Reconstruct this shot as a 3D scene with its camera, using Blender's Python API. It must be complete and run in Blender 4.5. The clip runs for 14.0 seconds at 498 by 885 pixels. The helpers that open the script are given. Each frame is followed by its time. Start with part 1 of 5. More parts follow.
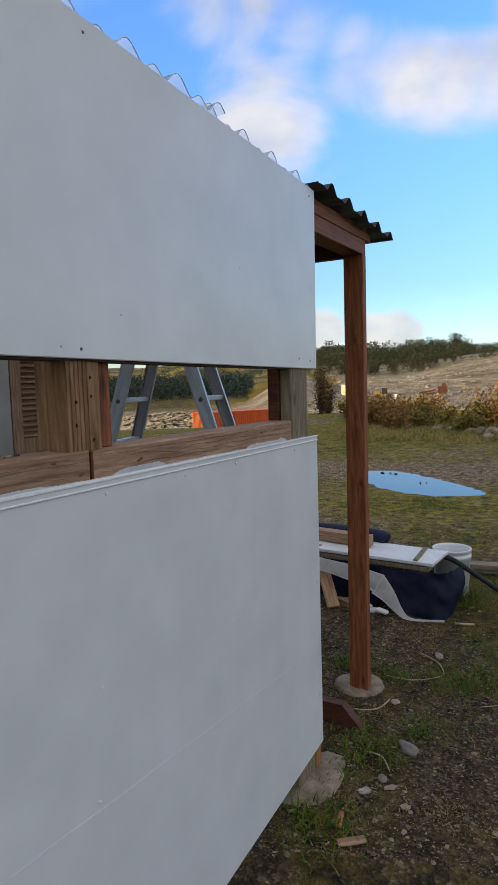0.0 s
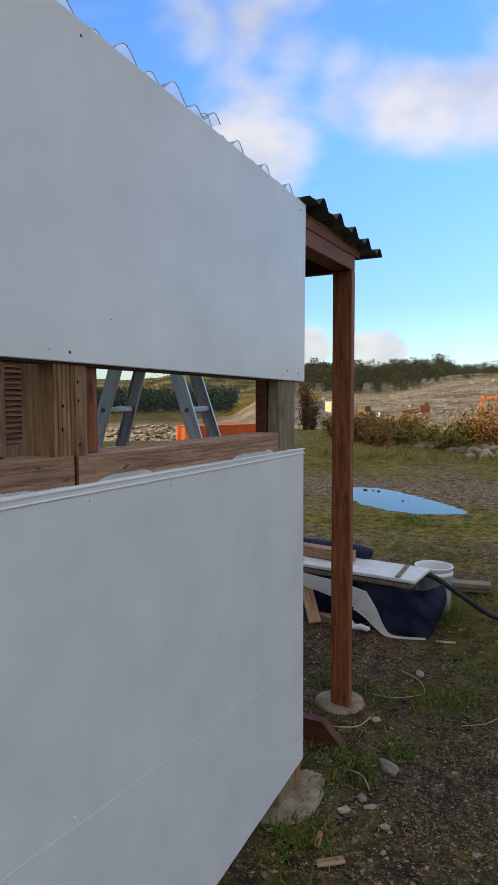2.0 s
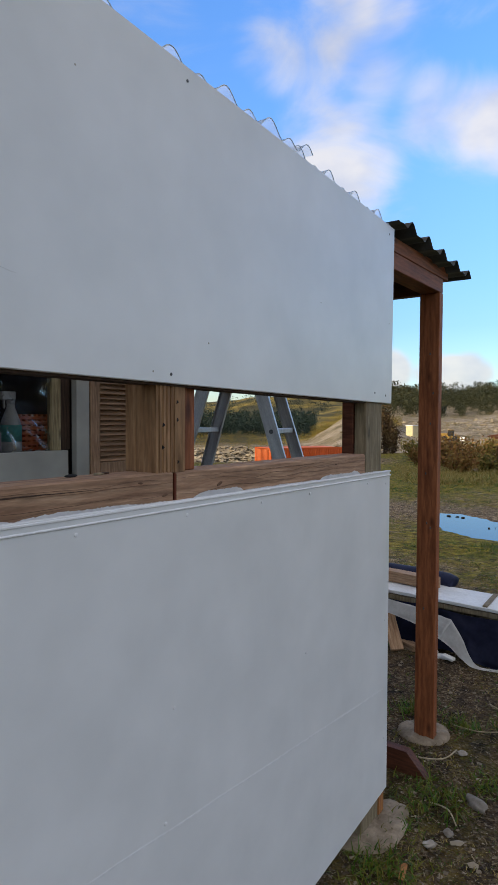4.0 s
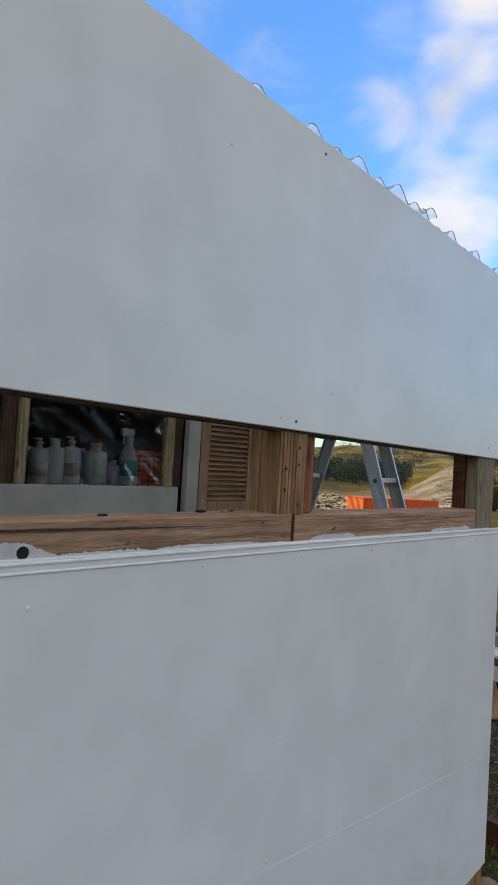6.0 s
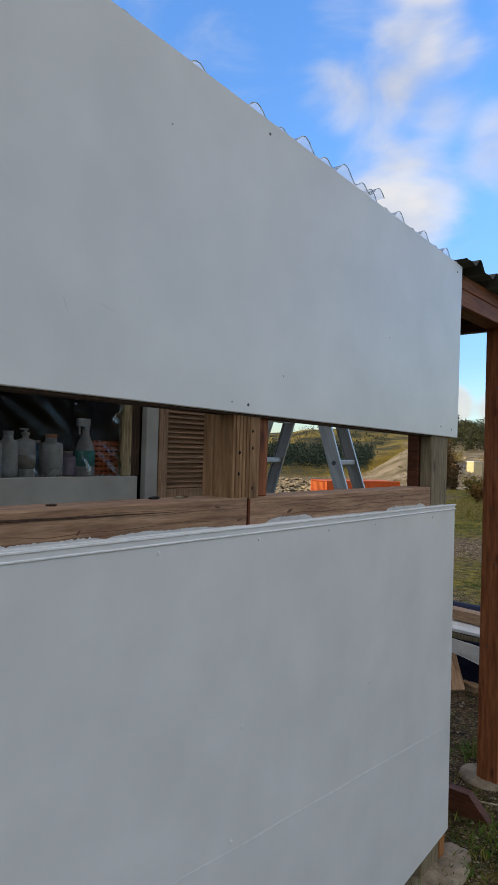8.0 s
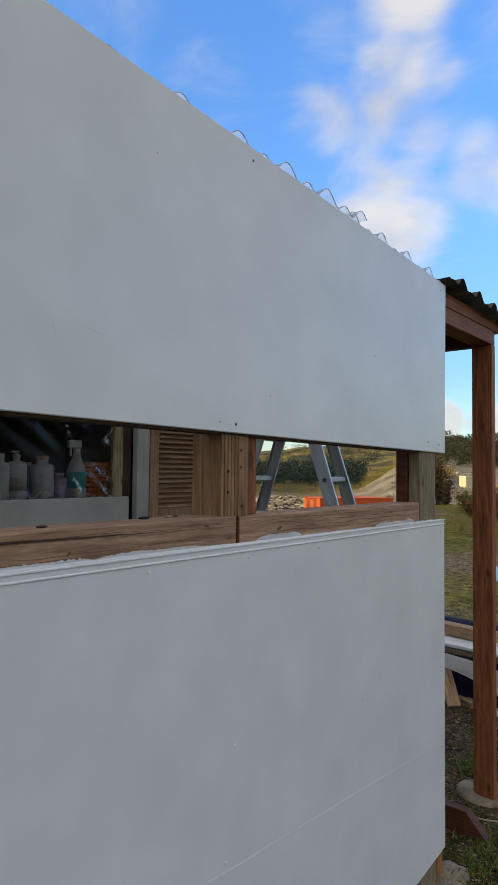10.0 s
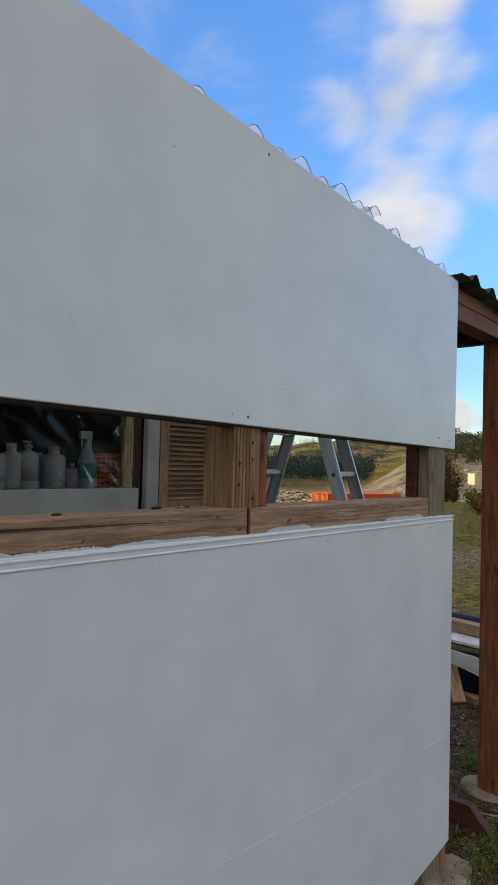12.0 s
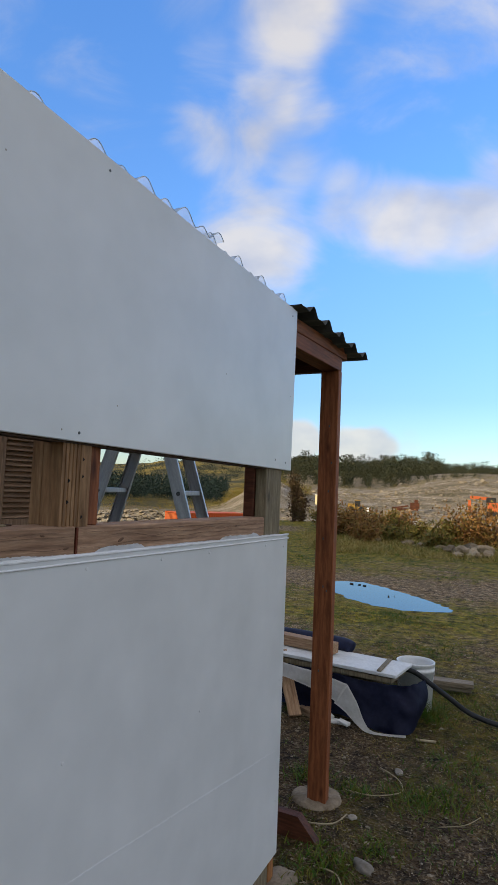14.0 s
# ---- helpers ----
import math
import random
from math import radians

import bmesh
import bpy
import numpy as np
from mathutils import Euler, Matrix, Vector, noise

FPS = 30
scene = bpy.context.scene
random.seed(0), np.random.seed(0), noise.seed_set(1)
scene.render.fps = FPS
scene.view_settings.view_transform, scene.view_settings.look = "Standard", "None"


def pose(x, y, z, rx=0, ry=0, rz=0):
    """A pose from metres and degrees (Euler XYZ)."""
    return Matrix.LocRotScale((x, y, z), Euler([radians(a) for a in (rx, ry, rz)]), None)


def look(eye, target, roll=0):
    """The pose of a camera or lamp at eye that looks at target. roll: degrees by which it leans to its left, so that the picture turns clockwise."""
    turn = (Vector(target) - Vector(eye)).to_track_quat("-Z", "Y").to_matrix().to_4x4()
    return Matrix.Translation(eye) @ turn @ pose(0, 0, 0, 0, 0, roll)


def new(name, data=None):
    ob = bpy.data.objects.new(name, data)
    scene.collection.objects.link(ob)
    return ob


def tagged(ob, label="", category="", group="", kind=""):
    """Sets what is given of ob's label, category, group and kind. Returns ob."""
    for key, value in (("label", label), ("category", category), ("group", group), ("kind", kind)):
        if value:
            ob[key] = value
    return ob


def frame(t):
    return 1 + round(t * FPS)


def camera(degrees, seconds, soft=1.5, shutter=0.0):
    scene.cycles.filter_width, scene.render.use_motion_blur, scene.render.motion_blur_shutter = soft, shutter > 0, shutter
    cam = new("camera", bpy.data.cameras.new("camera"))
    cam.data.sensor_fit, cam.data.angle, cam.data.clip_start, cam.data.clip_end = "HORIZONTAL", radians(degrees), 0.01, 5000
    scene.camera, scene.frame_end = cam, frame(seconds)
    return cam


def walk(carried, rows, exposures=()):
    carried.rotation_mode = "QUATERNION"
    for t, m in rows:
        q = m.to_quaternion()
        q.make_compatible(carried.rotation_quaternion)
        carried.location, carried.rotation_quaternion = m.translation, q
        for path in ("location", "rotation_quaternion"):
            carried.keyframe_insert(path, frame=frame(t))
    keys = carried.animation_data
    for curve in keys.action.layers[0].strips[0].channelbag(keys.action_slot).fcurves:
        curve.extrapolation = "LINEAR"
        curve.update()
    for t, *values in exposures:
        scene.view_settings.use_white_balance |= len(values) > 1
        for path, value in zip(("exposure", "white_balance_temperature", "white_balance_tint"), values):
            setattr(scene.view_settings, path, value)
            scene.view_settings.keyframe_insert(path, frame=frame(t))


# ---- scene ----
cam = camera(42.7, 14.0, 1.1)
PATH = [
    (0, (0.964, -2.21, 1.511), (-0.024, -0.481, 1.325), -1.7),
    (0.5, (0.954, -2.214, 1.509), (0.019, -0.454, 1.346), -1.0),
    (1, (0.958, -2.224, 1.503), (0.034, -0.454, 1.381), -0.5),
    (1.5, (0.953, -2.21, 1.5), (0.004, -0.456, 1.355), -0.3),
    (2, (0.947, -2.204, 1.498), (0.004, -0.446, 1.357), -0.2),
    (2.5, (0.954, -2.206, 1.502), (-0.003, -0.453, 1.386), -0.2),
    (3, (0.952, -2.201, 1.5), (-0.007, -0.452, 1.362), -0.6),
    (5.5, (0.929, -2.353, 1.487), (-0.515, -0.97, 1.529), 3.4),
    (6, (0.938, -2.353, 1.492), (-0.442, -0.906, 1.553), 3.5),
    (6.5, (0.955, -2.353, 1.491), (-0.406, -0.891, 1.59), 1.8),
    (7, (0.954, -2.354, 1.49), (-0.415, -0.897, 1.549), 1.7),
    (7.5, (0.953, -2.349, 1.492), (-0.377, -0.857, 1.556), 1.9),
    (8, (0.951, -2.332, 1.487), (-0.342, -0.806, 1.512), 1.6),
    (10.5, (0.975, -2.342, 1.488), (-0.3, -0.804, 1.577), 0.6),
    (11, (0.97, -2.335, 1.485), (-0.303, -0.794, 1.543), 0.5),
    (11.5, (0.969, -2.337, 1.48), (-0.316, -0.806, 1.535), 1.3),
    (12, (0.974, -2.356, 1.483), (-0.321, -0.833, 1.548), 1.5),
    (12.5, (0.988, -2.378, 1.492), (-0.295, -0.85, 1.638), 2.2),
    (13, (0.985, -2.364, 1.485), (-0.284, -0.825, 1.638), 1.3),
    (13.5, (0.983, -2.344, 1.48), (-0.245, -0.772, 1.623), 2.4),
    (14, (1.022, -2.331, 1.484), (0.1, -0.561, 1.624), 2.4),
]
EXPOSURE = [(0.0, 0.86, 7000, 8.5), (2.5, 0.82, 6900, 9), (3.2, 0.72, 6900, 9.5), (5.4, 1.18, 7100, 7), (6.2, 0.94, 7150, 6.5), (7.0, 0.84, 7150, 6.5), (13.5, 0.82, 7150, 6.5), (14.0, 0.72, 6950, 8)]   # stops, kelvin, tint
walk(cam, [(t, look(eye, target, roll)) for t, eye, target, roll in PATH], EXPOSURE)
# ---------------------------------------------------------------- light
SUN_AZ, SUN_EL = radians(206), radians(16)   # clockwise from +y
sun = new("sun", bpy.data.lights.new("sun", "SUN"))
sun.data.energy, sun.data.angle, sun.data.color = 3.6, radians(1.0), (1.0, 0.84, 0.60)
s_dir = Vector((math.sin(SUN_AZ) * math.cos(SUN_EL), math.cos(SUN_AZ) * math.cos(SUN_EL), math.sin(SUN_EL)))
sun.matrix_world = look(s_dir * 50, (0, 0, 0))

world = bpy.data.worlds.new("world")
scene.world = world
world.use_nodes = True
wn, wl = world.node_tree.nodes, world.node_tree.links
wn.clear()


def wnode(kind, **kw):
    n = wn.new(kind)
    for k, v in kw.items():
        if k == "operation":
            n.operation = v
        else:
            n.inputs[int(k[1:])].default_value = v
    return n


sky = wn.new("ShaderNodeTexSky")
sky.sky_type, sky.sun_disc = "NISHITA", False
sky.sun_elevation, sky.sun_rotation = SUN_EL, SUN_AZ
sky.air_density, sky.dust_density, sky.ozone_density = 1.0, 0.4, 2.0
coord = wn.new("ShaderNodeTexCoord")


def sky_dir(az, el):
    """Unit direction; az in degrees left of +y, el up."""
    a, e = radians(az), radians(el)
    return (-math.sin(a) * math.cos(e), math.cos(a) * math.cos(e), math.sin(e))


# cloud banks: azimuth, elevation, width in degrees, weight
BANKS = [(25.6, 37.7, 3.0, 0.68), (23.5, 40.5, 3.6, 0.60), (26.2, 34.5, 2.6, 0.58), (27.6, 31.4, 2.2, 0.48), (33.2, 37.5, 3.0, 0.36), (32.8, 33.5, 2.6, 0.32), (43.5, 32.2, 2.8, 0.32), (23.5, 31.9, 1.7, 0.40),
         (33.7, 29.1, 2.1, 0.40), (30.2, 28.5, 2.4, 0.40), (26.5, 27.4, 2.8, 0.46), (22, 25.8, 3.2, 0.60), (18, 24.2, 3.0, 0.74), (14.5, 22.8, 3.0, 0.76), (11, 22.8, 3.2, 0.58), (7, 22.9, 3.6, 0.62), (2, 23, 5, 0.56),
         (29.6, 22.2, 3.2, 0.72), (27, 20.8, 3.4, 0.72), (24, 19, 2.8, 0.60), (31.5, 19.3, 3.0, 0.56), (9.7, 36.5, 4.2, 0.34),
         (22.9, 4.2, 1.6, 2.0), (16.4, 3.9, 1.6, 2.1), (18.6, 3.8, 1.6, 1.9), (13.4, 4.4, 1.2, 0.70), (24.8, 4.0, 1.7, 1.7),
         # these banks are added outside the view, to whiten the light on wall and ground
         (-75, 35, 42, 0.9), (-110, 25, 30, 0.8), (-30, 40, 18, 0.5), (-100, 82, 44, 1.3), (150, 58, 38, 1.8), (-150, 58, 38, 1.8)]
total = None
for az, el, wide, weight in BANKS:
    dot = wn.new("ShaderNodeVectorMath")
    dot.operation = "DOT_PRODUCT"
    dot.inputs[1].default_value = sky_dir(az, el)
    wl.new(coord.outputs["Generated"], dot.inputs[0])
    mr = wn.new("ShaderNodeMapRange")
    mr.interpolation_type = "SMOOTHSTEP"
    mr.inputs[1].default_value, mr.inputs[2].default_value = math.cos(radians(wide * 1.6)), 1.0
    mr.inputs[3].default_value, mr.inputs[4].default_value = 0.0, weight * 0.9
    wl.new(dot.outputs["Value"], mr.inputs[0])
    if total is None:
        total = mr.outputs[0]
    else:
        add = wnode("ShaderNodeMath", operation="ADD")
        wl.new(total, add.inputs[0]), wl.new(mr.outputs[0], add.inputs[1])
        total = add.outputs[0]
mapping = wn.new("ShaderNodeMapping")
mapping.inputs["Scale"].default_value = (1.0, 1.0, 1.7)
wl.new(coord.outputs["Generated"], mapping.inputs[0])
fbm = wn.new("ShaderNodeTexNoise")
fbm.inputs["Scale"].default_value, fbm.inputs["Detail"].default_value, fbm.inputs["Roughness"].default_value = 5.5, 10, 0.56
fbm.inputs["Distortion"].default_value = 0.7
wl.new(mapping.outputs[0], fbm.inputs["Vector"])
noise_gain = wnode("ShaderNodeMath", operation="MULTIPLY_ADD", _1=2.0, _2=-1.06)
wl.new(fbm.outputs["Fac"], noise_gain.inputs[0])
add = wnode("ShaderNodeMath", operation="ADD")
wl.new(total, add.inputs[0]), wl.new(noise_gain.outputs[0], add.inputs[1])
mask = wn.new("ShaderNodeMapRange")
mask.interpolation_type = "SMOOTHSTEP"
mask.inputs[1].default_value, mask.inputs[2].default_value = 0.06, 1.35
mask.inputs[3].default_value, mask.inputs[4].default_value = 0.0, 0.80
wl.new(add.outputs[0], mask.inputs[0])
shade = wn.new("ShaderNodeTexNoise")
shade.inputs["Scale"].default_value, shade.inputs["Detail"].default_value = 9, 4
wl.new(mapping.outputs[0], shade.inputs["Vector"])
cramp = wn.new("ShaderNodeValToRGB")
cramp.color_ramp.elements[0].position, cramp.color_ramp.elements[0].color = 0.30, (2.9, 3.0, 3.5, 1)
cramp.color_ramp.elements[1].position, cramp.color_ramp.elements[1].color = 0.6, (4.3, 4.1, 3.95, 1)
wl.new(shade.outputs["Fac"], cramp.inputs[0])
mix = wn.new("ShaderNodeMix")
mix.data_type = "RGBA"
skygain = wn.new("ShaderNodeVectorMath")
skygain.operation = "MULTIPLY"
split = wn.new("ShaderNodeSeparateXYZ")
wl.new(coord.outputs["Generated"], split.inputs[0])
tone = wn.new("ShaderNodeValToRGB")   # clear, blue air: deeper overhead than at the horizon
for k, (p, c) in enumerate([(0.0, (0.70, 0.78, 0.98)), (0.14, (0.58, 0.78, 1.08)), (0.36, (0.78, 1.18, 1.75)), (0.62, (0.80, 1.35, 2.1))]):
    e = tone.color_ramp.elements[k] if k < 2 else tone.color_ramp.elements.new(p)
    e.position, e.color = p, (*c, 1)
wl.new(split.outputs["Z"], tone.inputs[0])
wl.new(tone.outputs[0], skygain.inputs[1])
sat = wn.new("ShaderNodeHueSaturation")
sat.inputs["Saturation"].default_value = 1.0
wl.new(sky.outputs[0], sat.inputs["Color"]), wl.new(sat.outputs[0], skygain.inputs[0])
wl.new(mask.outputs[0], mix.inputs["Factor"])
wl.new(skygain.outputs[0], mix.inputs["A"]), wl.new(cramp.outputs[0], mix.inputs["B"])
bg = wn.new("ShaderNodeBackground")
bg.inputs["Strength"].default_value = 0.12
out = wn.new("ShaderNodeOutputWorld")
wl.new(mix.outputs["Result"], bg.inputs[0]), wl.new(bg.outputs[0], out.inputs[0])


# ---------------------------------------------------------------- materials


def material(name, c1, c2, scale=8.0, stretch=(1, 1, 1), rough=0.7, metal=0.0, bump=0.2, fine=60.0, c3=None, low=0.35, high=0.65, rough_var=0.1, piece=0.0):
    """Two-scale procedural surface: a broad stain or grain between c1 and c2, a fine grain that also drives the relief."""
    m = bpy.data.materials.new(name)
    m.use_nodes = True
    nt = m.node_tree
    n, l = nt.nodes, nt.links
    b = n["Principled BSDF"]
    tc = n.new("ShaderNodeTexCoord")
    mp = n.new("ShaderNodeMapping")
    mp.inputs["Scale"].default_value = stretch
    info = n.new("ShaderNodeObjectInfo")
    off = n.new("ShaderNodeVectorMath")
    off.operation = "MULTIPLY_ADD"
    off.inputs[1].default_value = (37, 53, 71)
    rnd = n.new("ShaderNodeCombineXYZ")
    for i in range(3):
        l.new(info.outputs["Random"], rnd.inputs[i])
    l.new(rnd.outputs[0], off.inputs[0])
    l.new(tc.outputs["Object"], off.inputs[2])
    l.new(off.outputs[0], mp.inputs[0])
    a = n.new("ShaderNodeTexNoise")
    a.inputs["Scale"].default_value, a.inputs["Detail"].default_value, a.inputs["Roughness"].default_value = scale, 5, 0.6
    f = n.new("ShaderNodeTexNoise")
    f.inputs["Scale"].default_value, f.inputs["Detail"].default_value = fine, 3
    l.new(mp.outputs[0], a.inputs["Vector"]), l.new(mp.outputs[0], f.inputs["Vector"])
    r = n.new("ShaderNodeValToRGB")
    e = r.color_ramp.elements
    e[0].position, e[0].color, e[1].position, e[1].color = low, (*c1, 1), high, (*c2, 1)
    if c3:
        x = r.color_ramp.elements.new(min(high + 0.12, 0.95))
        x.color = (*c3, 1)
    l.new(a.outputs["Fac"], r.inputs[0])
    g = n.new("ShaderNodeMix")
    g.data_type, g.blend_type = "RGBA", "OVERLAY"
    g.inputs["Factor"].default_value = 0.35
    l.new(r.outputs[0], g.inputs["A"]), l.new(f.outputs["Fac"], g.inputs["B"])
    last = g.outputs["Result"]
    if piece:
        hv = n.new("ShaderNodeHueSaturation")
        vr = n.new("ShaderNodeMapRange")
        vr.inputs[3].default_value, vr.inputs[4].default_value = 1 - piece, 1 + piece
        l.new(info.outputs["Random"], vr.inputs[0]), l.new(vr.outputs[0], hv.inputs["Value"]), l.new(last, hv.inputs["Color"])
        last = hv.outputs[0]
    l.new(last, b.inputs["Base Color"])
    rv = n.new("ShaderNodeMapRange")
    rv.inputs[3].default_value, rv.inputs[4].default_value = max(rough - rough_var, 0.02), min(rough + rough_var, 1)
    l.new(a.outputs["Fac"], rv.inputs[0]), l.new(rv.outputs[0], b.inputs["Roughness"])
    b.inputs["Metallic"].default_value = metal
    b.inputs["Specular IOR Level"].default_value = 0.5 if rough < 0.45 else 0.2
    if bump:
        bp = n.new("ShaderNodeBump")
        bp.inputs["Strength"].default_value, bp.inputs["Distance"].default_value = bump, 0.004
        l.new(f.outputs["Fac"], bp.inputs["Height"]), l.new(bp.outputs[0], b.inputs["Normal"])
    return m


def wood(name, c1, c2, axis, rough=0.7, bump=0.3, c3=None):
    """Sawn timber, grain along axis (0, 1 or 2), with growth rings and a few knots."""
    st = [10.0, 10.0, 10.0]
    st[axis] = 1.2
    m = material(name, c1, c2, scale=5.0, stretch=st, rough=rough, bump=bump, fine=26.0, c3=c3, low=0.3, high=0.62, piece=0.12)
    n, l = m.node_tree.nodes, m.node_tree.links
    b = n["Principled BSDF"]
    src = b.inputs["Base Color"].links[0].from_socket
    vec = [x for x in n if x.type == "VECT_MATH"][0].outputs[0]
    mp = n.new("ShaderNodeMapping")
    k = [1.0, 1.0, 1.0]
    k[axis] = 0.16
    mp.inputs["Scale"].default_value = k
    l.new(vec, mp.inputs[0])
    wv = n.new("ShaderNodeTexWave")
    wv.wave_type, wv.rings_direction = "RINGS", "SPHERICAL"
    wv.inputs["Scale"].default_value, wv.inputs["Distortion"].default_value = 22, 9
    wv.inputs["Detail"].default_value, wv.inputs["Detail Scale"].default_value = 3, 1.2
    l.new(mp.outputs[0], wv.inputs["Vector"])
    rg = n.new("ShaderNodeMapRange")
    rg.inputs[3].default_value, rg.inputs[4].default_value = 0.84, 1.08
    l.new(wv.outputs["Fac"], rg.inputs[0])
    kn = n.new("ShaderNodeTexVoronoi")
    kn.inputs["Scale"].default_value = 1.0
    m2 = n.new("ShaderNodeMapping")
    k = [11.0, 11.0, 11.0]
    k[axis] = 4.0
    m2.inputs["Scale"].default_value = k
    l.new(vec, m2.inputs[0]), l.new(m2.outputs[0], kn.inputs["Vector"])
    kr = n.new("ShaderNodeMapRange")
    kr.inputs[1].default_value, kr.inputs[2].default_value, kr.inputs[3].default_value, kr.inputs[4].default_value = 0.05, 0.15, 0.42, 1.0
    l.new(kn.outputs["Distance"], kr.inputs[0])
    mu = n.new("ShaderNodeMath")
    mu.operation = "MULTIPLY"
    l.new(rg.outputs[0], mu.inputs[0]), l.new(kr.outputs[0], mu.inputs[1])
    sc = n.new("ShaderNodeVectorMath")
    sc.operation = "SCALE"
    l.new(src, sc.inputs[0]), l.new(mu.outputs[0], sc.inputs["Scale"])
    l.new(sc.outputs[0], b.inputs["Base Color"])
    return m


M = {}
M["panel"] = material("painted_sheet", (0.675, 0.683, 0.678), (0.73, 0.737, 0.732), scale=1.6, rough=0.34, bump=0.0, fine=5, low=0.15, high=0.85, rough_var=0.08)
M["lap_paint"] = material("lap_paint", (0.69, 0.695, 0.695), (0.725, 0.73, 0.73), scale=9, rough=0.4, bump=0)
M["paint_edge"] = material("white_paint", (0.72, 0.72, 0.72), (0.8, 0.8, 0.8), scale=20, rough=0.5, bump=0.25)
M["pine_y"] = wood("bare_pine_y", (0.235, 0.13, 0.078), (0.39, 0.24, 0.15), 1, c3=(0.46, 0.305, 0.20))
M["pine_z"] = wood("bare_pine_z", (0.19, 0.095, 0.042), (0.34, 0.195, 0.098), 2, c3=(0.42, 0.26, 0.145))
M["pine_x"] = wood("bare_pine_x", (0.24, 0.13, 0.07), (0.42, 0.27, 0.16), 0)
M["stain_z"] = wood("stained_post", (0.15, 0.045, 0.016), (0.31, 0.105, 0.042), 2, rough=0.6)
M["stain_y"] = wood("stained_beam", (0.15, 0.048, 0.018), (0.30, 0.108, 0.046), 1, rough=0.6)
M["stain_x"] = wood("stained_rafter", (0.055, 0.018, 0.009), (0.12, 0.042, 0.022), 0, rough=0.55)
M["grey_wood_z"] = wood("weathered_wood", (0.13, 0.098, 0.058), (0.25, 0.20, 0.125), 2, bump=0.5)
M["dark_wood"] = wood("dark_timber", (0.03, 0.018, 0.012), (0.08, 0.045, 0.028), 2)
M["orange_wood"] = wood("cut_timber", (0.30, 0.12, 0.04), (0.42, 0.19, 0.07), 2)
M["red_cut"] = wood("saw_cut_stain", (0.07, 0.018, 0.008), (0.14, 0.035, 0.015), 2)
M["aged_strip"] = wood("aged_strip", (0.16, 0.11, 0.05), (0.34, 0.26, 0.14), 2)
M["knot_wood"] = wood("knot_wood", (0.10, 0.052, 0.03), (0.17, 0.095, 0.058), 1)
M["louver"] = wood("louver_wood", (0.24, 0.13, 0.07), (0.40, 0.235, 0.135), 1, rough=0.5)
M["louver_frame"] = wood("louver_frame_wood", (0.22, 0.12, 0.062), (0.38, 0.22, 0.125), 2, rough=0.5)
M["grey_paint"] = material("grey_painted_board", (0.35, 0.325, 0.275), (0.38, 0.355, 0.30), scale=2, rough=0.5, bump=0.0, fine=4)
M["alu"] = material("brushed_aluminium", (0.32, 0.32, 0.33), (0.46, 0.46, 0.46), scale=4, stretch=(12, 12, 1), rough=0.42, metal=0.55, bump=0.05)
M["dark_iron"] = material("dark_roof_steel", (0.035, 0.036, 0.036), (0.07, 0.07, 0.068), scale=5, rough=0.5, metal=0.2, bump=0.05)
M["screw"] = material("screw_steel", (0.05, 0.05, 0.05), (0.12, 0.12, 0.12), scale=100, rough=0.4, metal=0.6, bump=0)
M["concrete"] = material("concrete", (0.17, 0.13, 0.088), (0.33, 0.265, 0.19), scale=9, rough=0.95, bump=0.9, fine=70)
M["container"] = material("container_orange", (0.40, 0.07, 0.016), (0.50, 0.10, 0.024), scale=0.5, rough=0.6, bump=0.05, c3=(0.48, 0.17, 0.05))
M["tarp"] = material("navy_tarp", (0.011, 0.014, 0.036), (0.024, 0.028, 0.062), scale=7, rough=0.6, bump=0.25, fine=40)
M["white_cloth"] = material("white_cloth", (0.70, 0.68, 0.63), (0.82, 0.80, 0.76), scale=7, rough=0.8, bump=0.3)
M["white_board"] = material("white_board", (0.62, 0.62, 0.60), (0.74, 0.74, 0.72), scale=9, rough=0.6, bump=0.15, c3=(0.55, 0.54, 0.5))
M["bucket"] = material("white_plastic", (0.66, 0.66, 0.64), (0.76, 0.76, 0.74), scale=6, rough=0.4, bump=0.03)
M["black_hose"] = material("black_plastic", (0.012, 0.012, 0.013), (0.03, 0.03, 0.03), scale=12, rough=0.45, bump=0.05)
M["poly_edge"] = material("sheet_edge", (0.42, 0.50, 0.57), (0.55, 0.62, 0.68), scale=30, rough=0.3, bump=0)
M["tan_wood"] = wood("old_plank", (0.17, 0.125, 0.08), (0.30, 0.235, 0.16), 0)
M["stone"] = material("stone", (0.20, 0.17, 0.135), (0.40, 0.355, 0.30), scale=11, rough=0.95, bump=0.7, piece=0.35)
M["clod"] = material("wet_clod", (0.02, 0.016, 0.01), (0.05, 0.04, 0.022), scale=14, rough=0.8, bump=0.6)
M["rubble"] = material("rubble", (0.15, 0.11, 0.066), (0.34, 0.26, 0.17), scale=3, rough=0.95, bump=0.7, piece=0.3)
M["rust"] = material("rusty_steel", (0.05, 0.020, 0.011), (0.10, 0.036, 0.019), scale=2, rough=0.85, bump=0.4)
M["yellow"] = material("yellow_paint", (0.22, 0.13, 0.025), (0.30, 0.18, 0.04), scale=2, rough=0.6, bump=0.05)
M["cream"] = material("cream_paint", (0.46, 0.40, 0.24), (0.54, 0.47, 0.29), scale=2, rough=0.6, bump=0.05)
M["white_machine"] = material("white_machine_paint", (0.6, 0.6, 0.6), (0.7, 0.7, 0.7), scale=2, rough=0.6, bump=0.05)
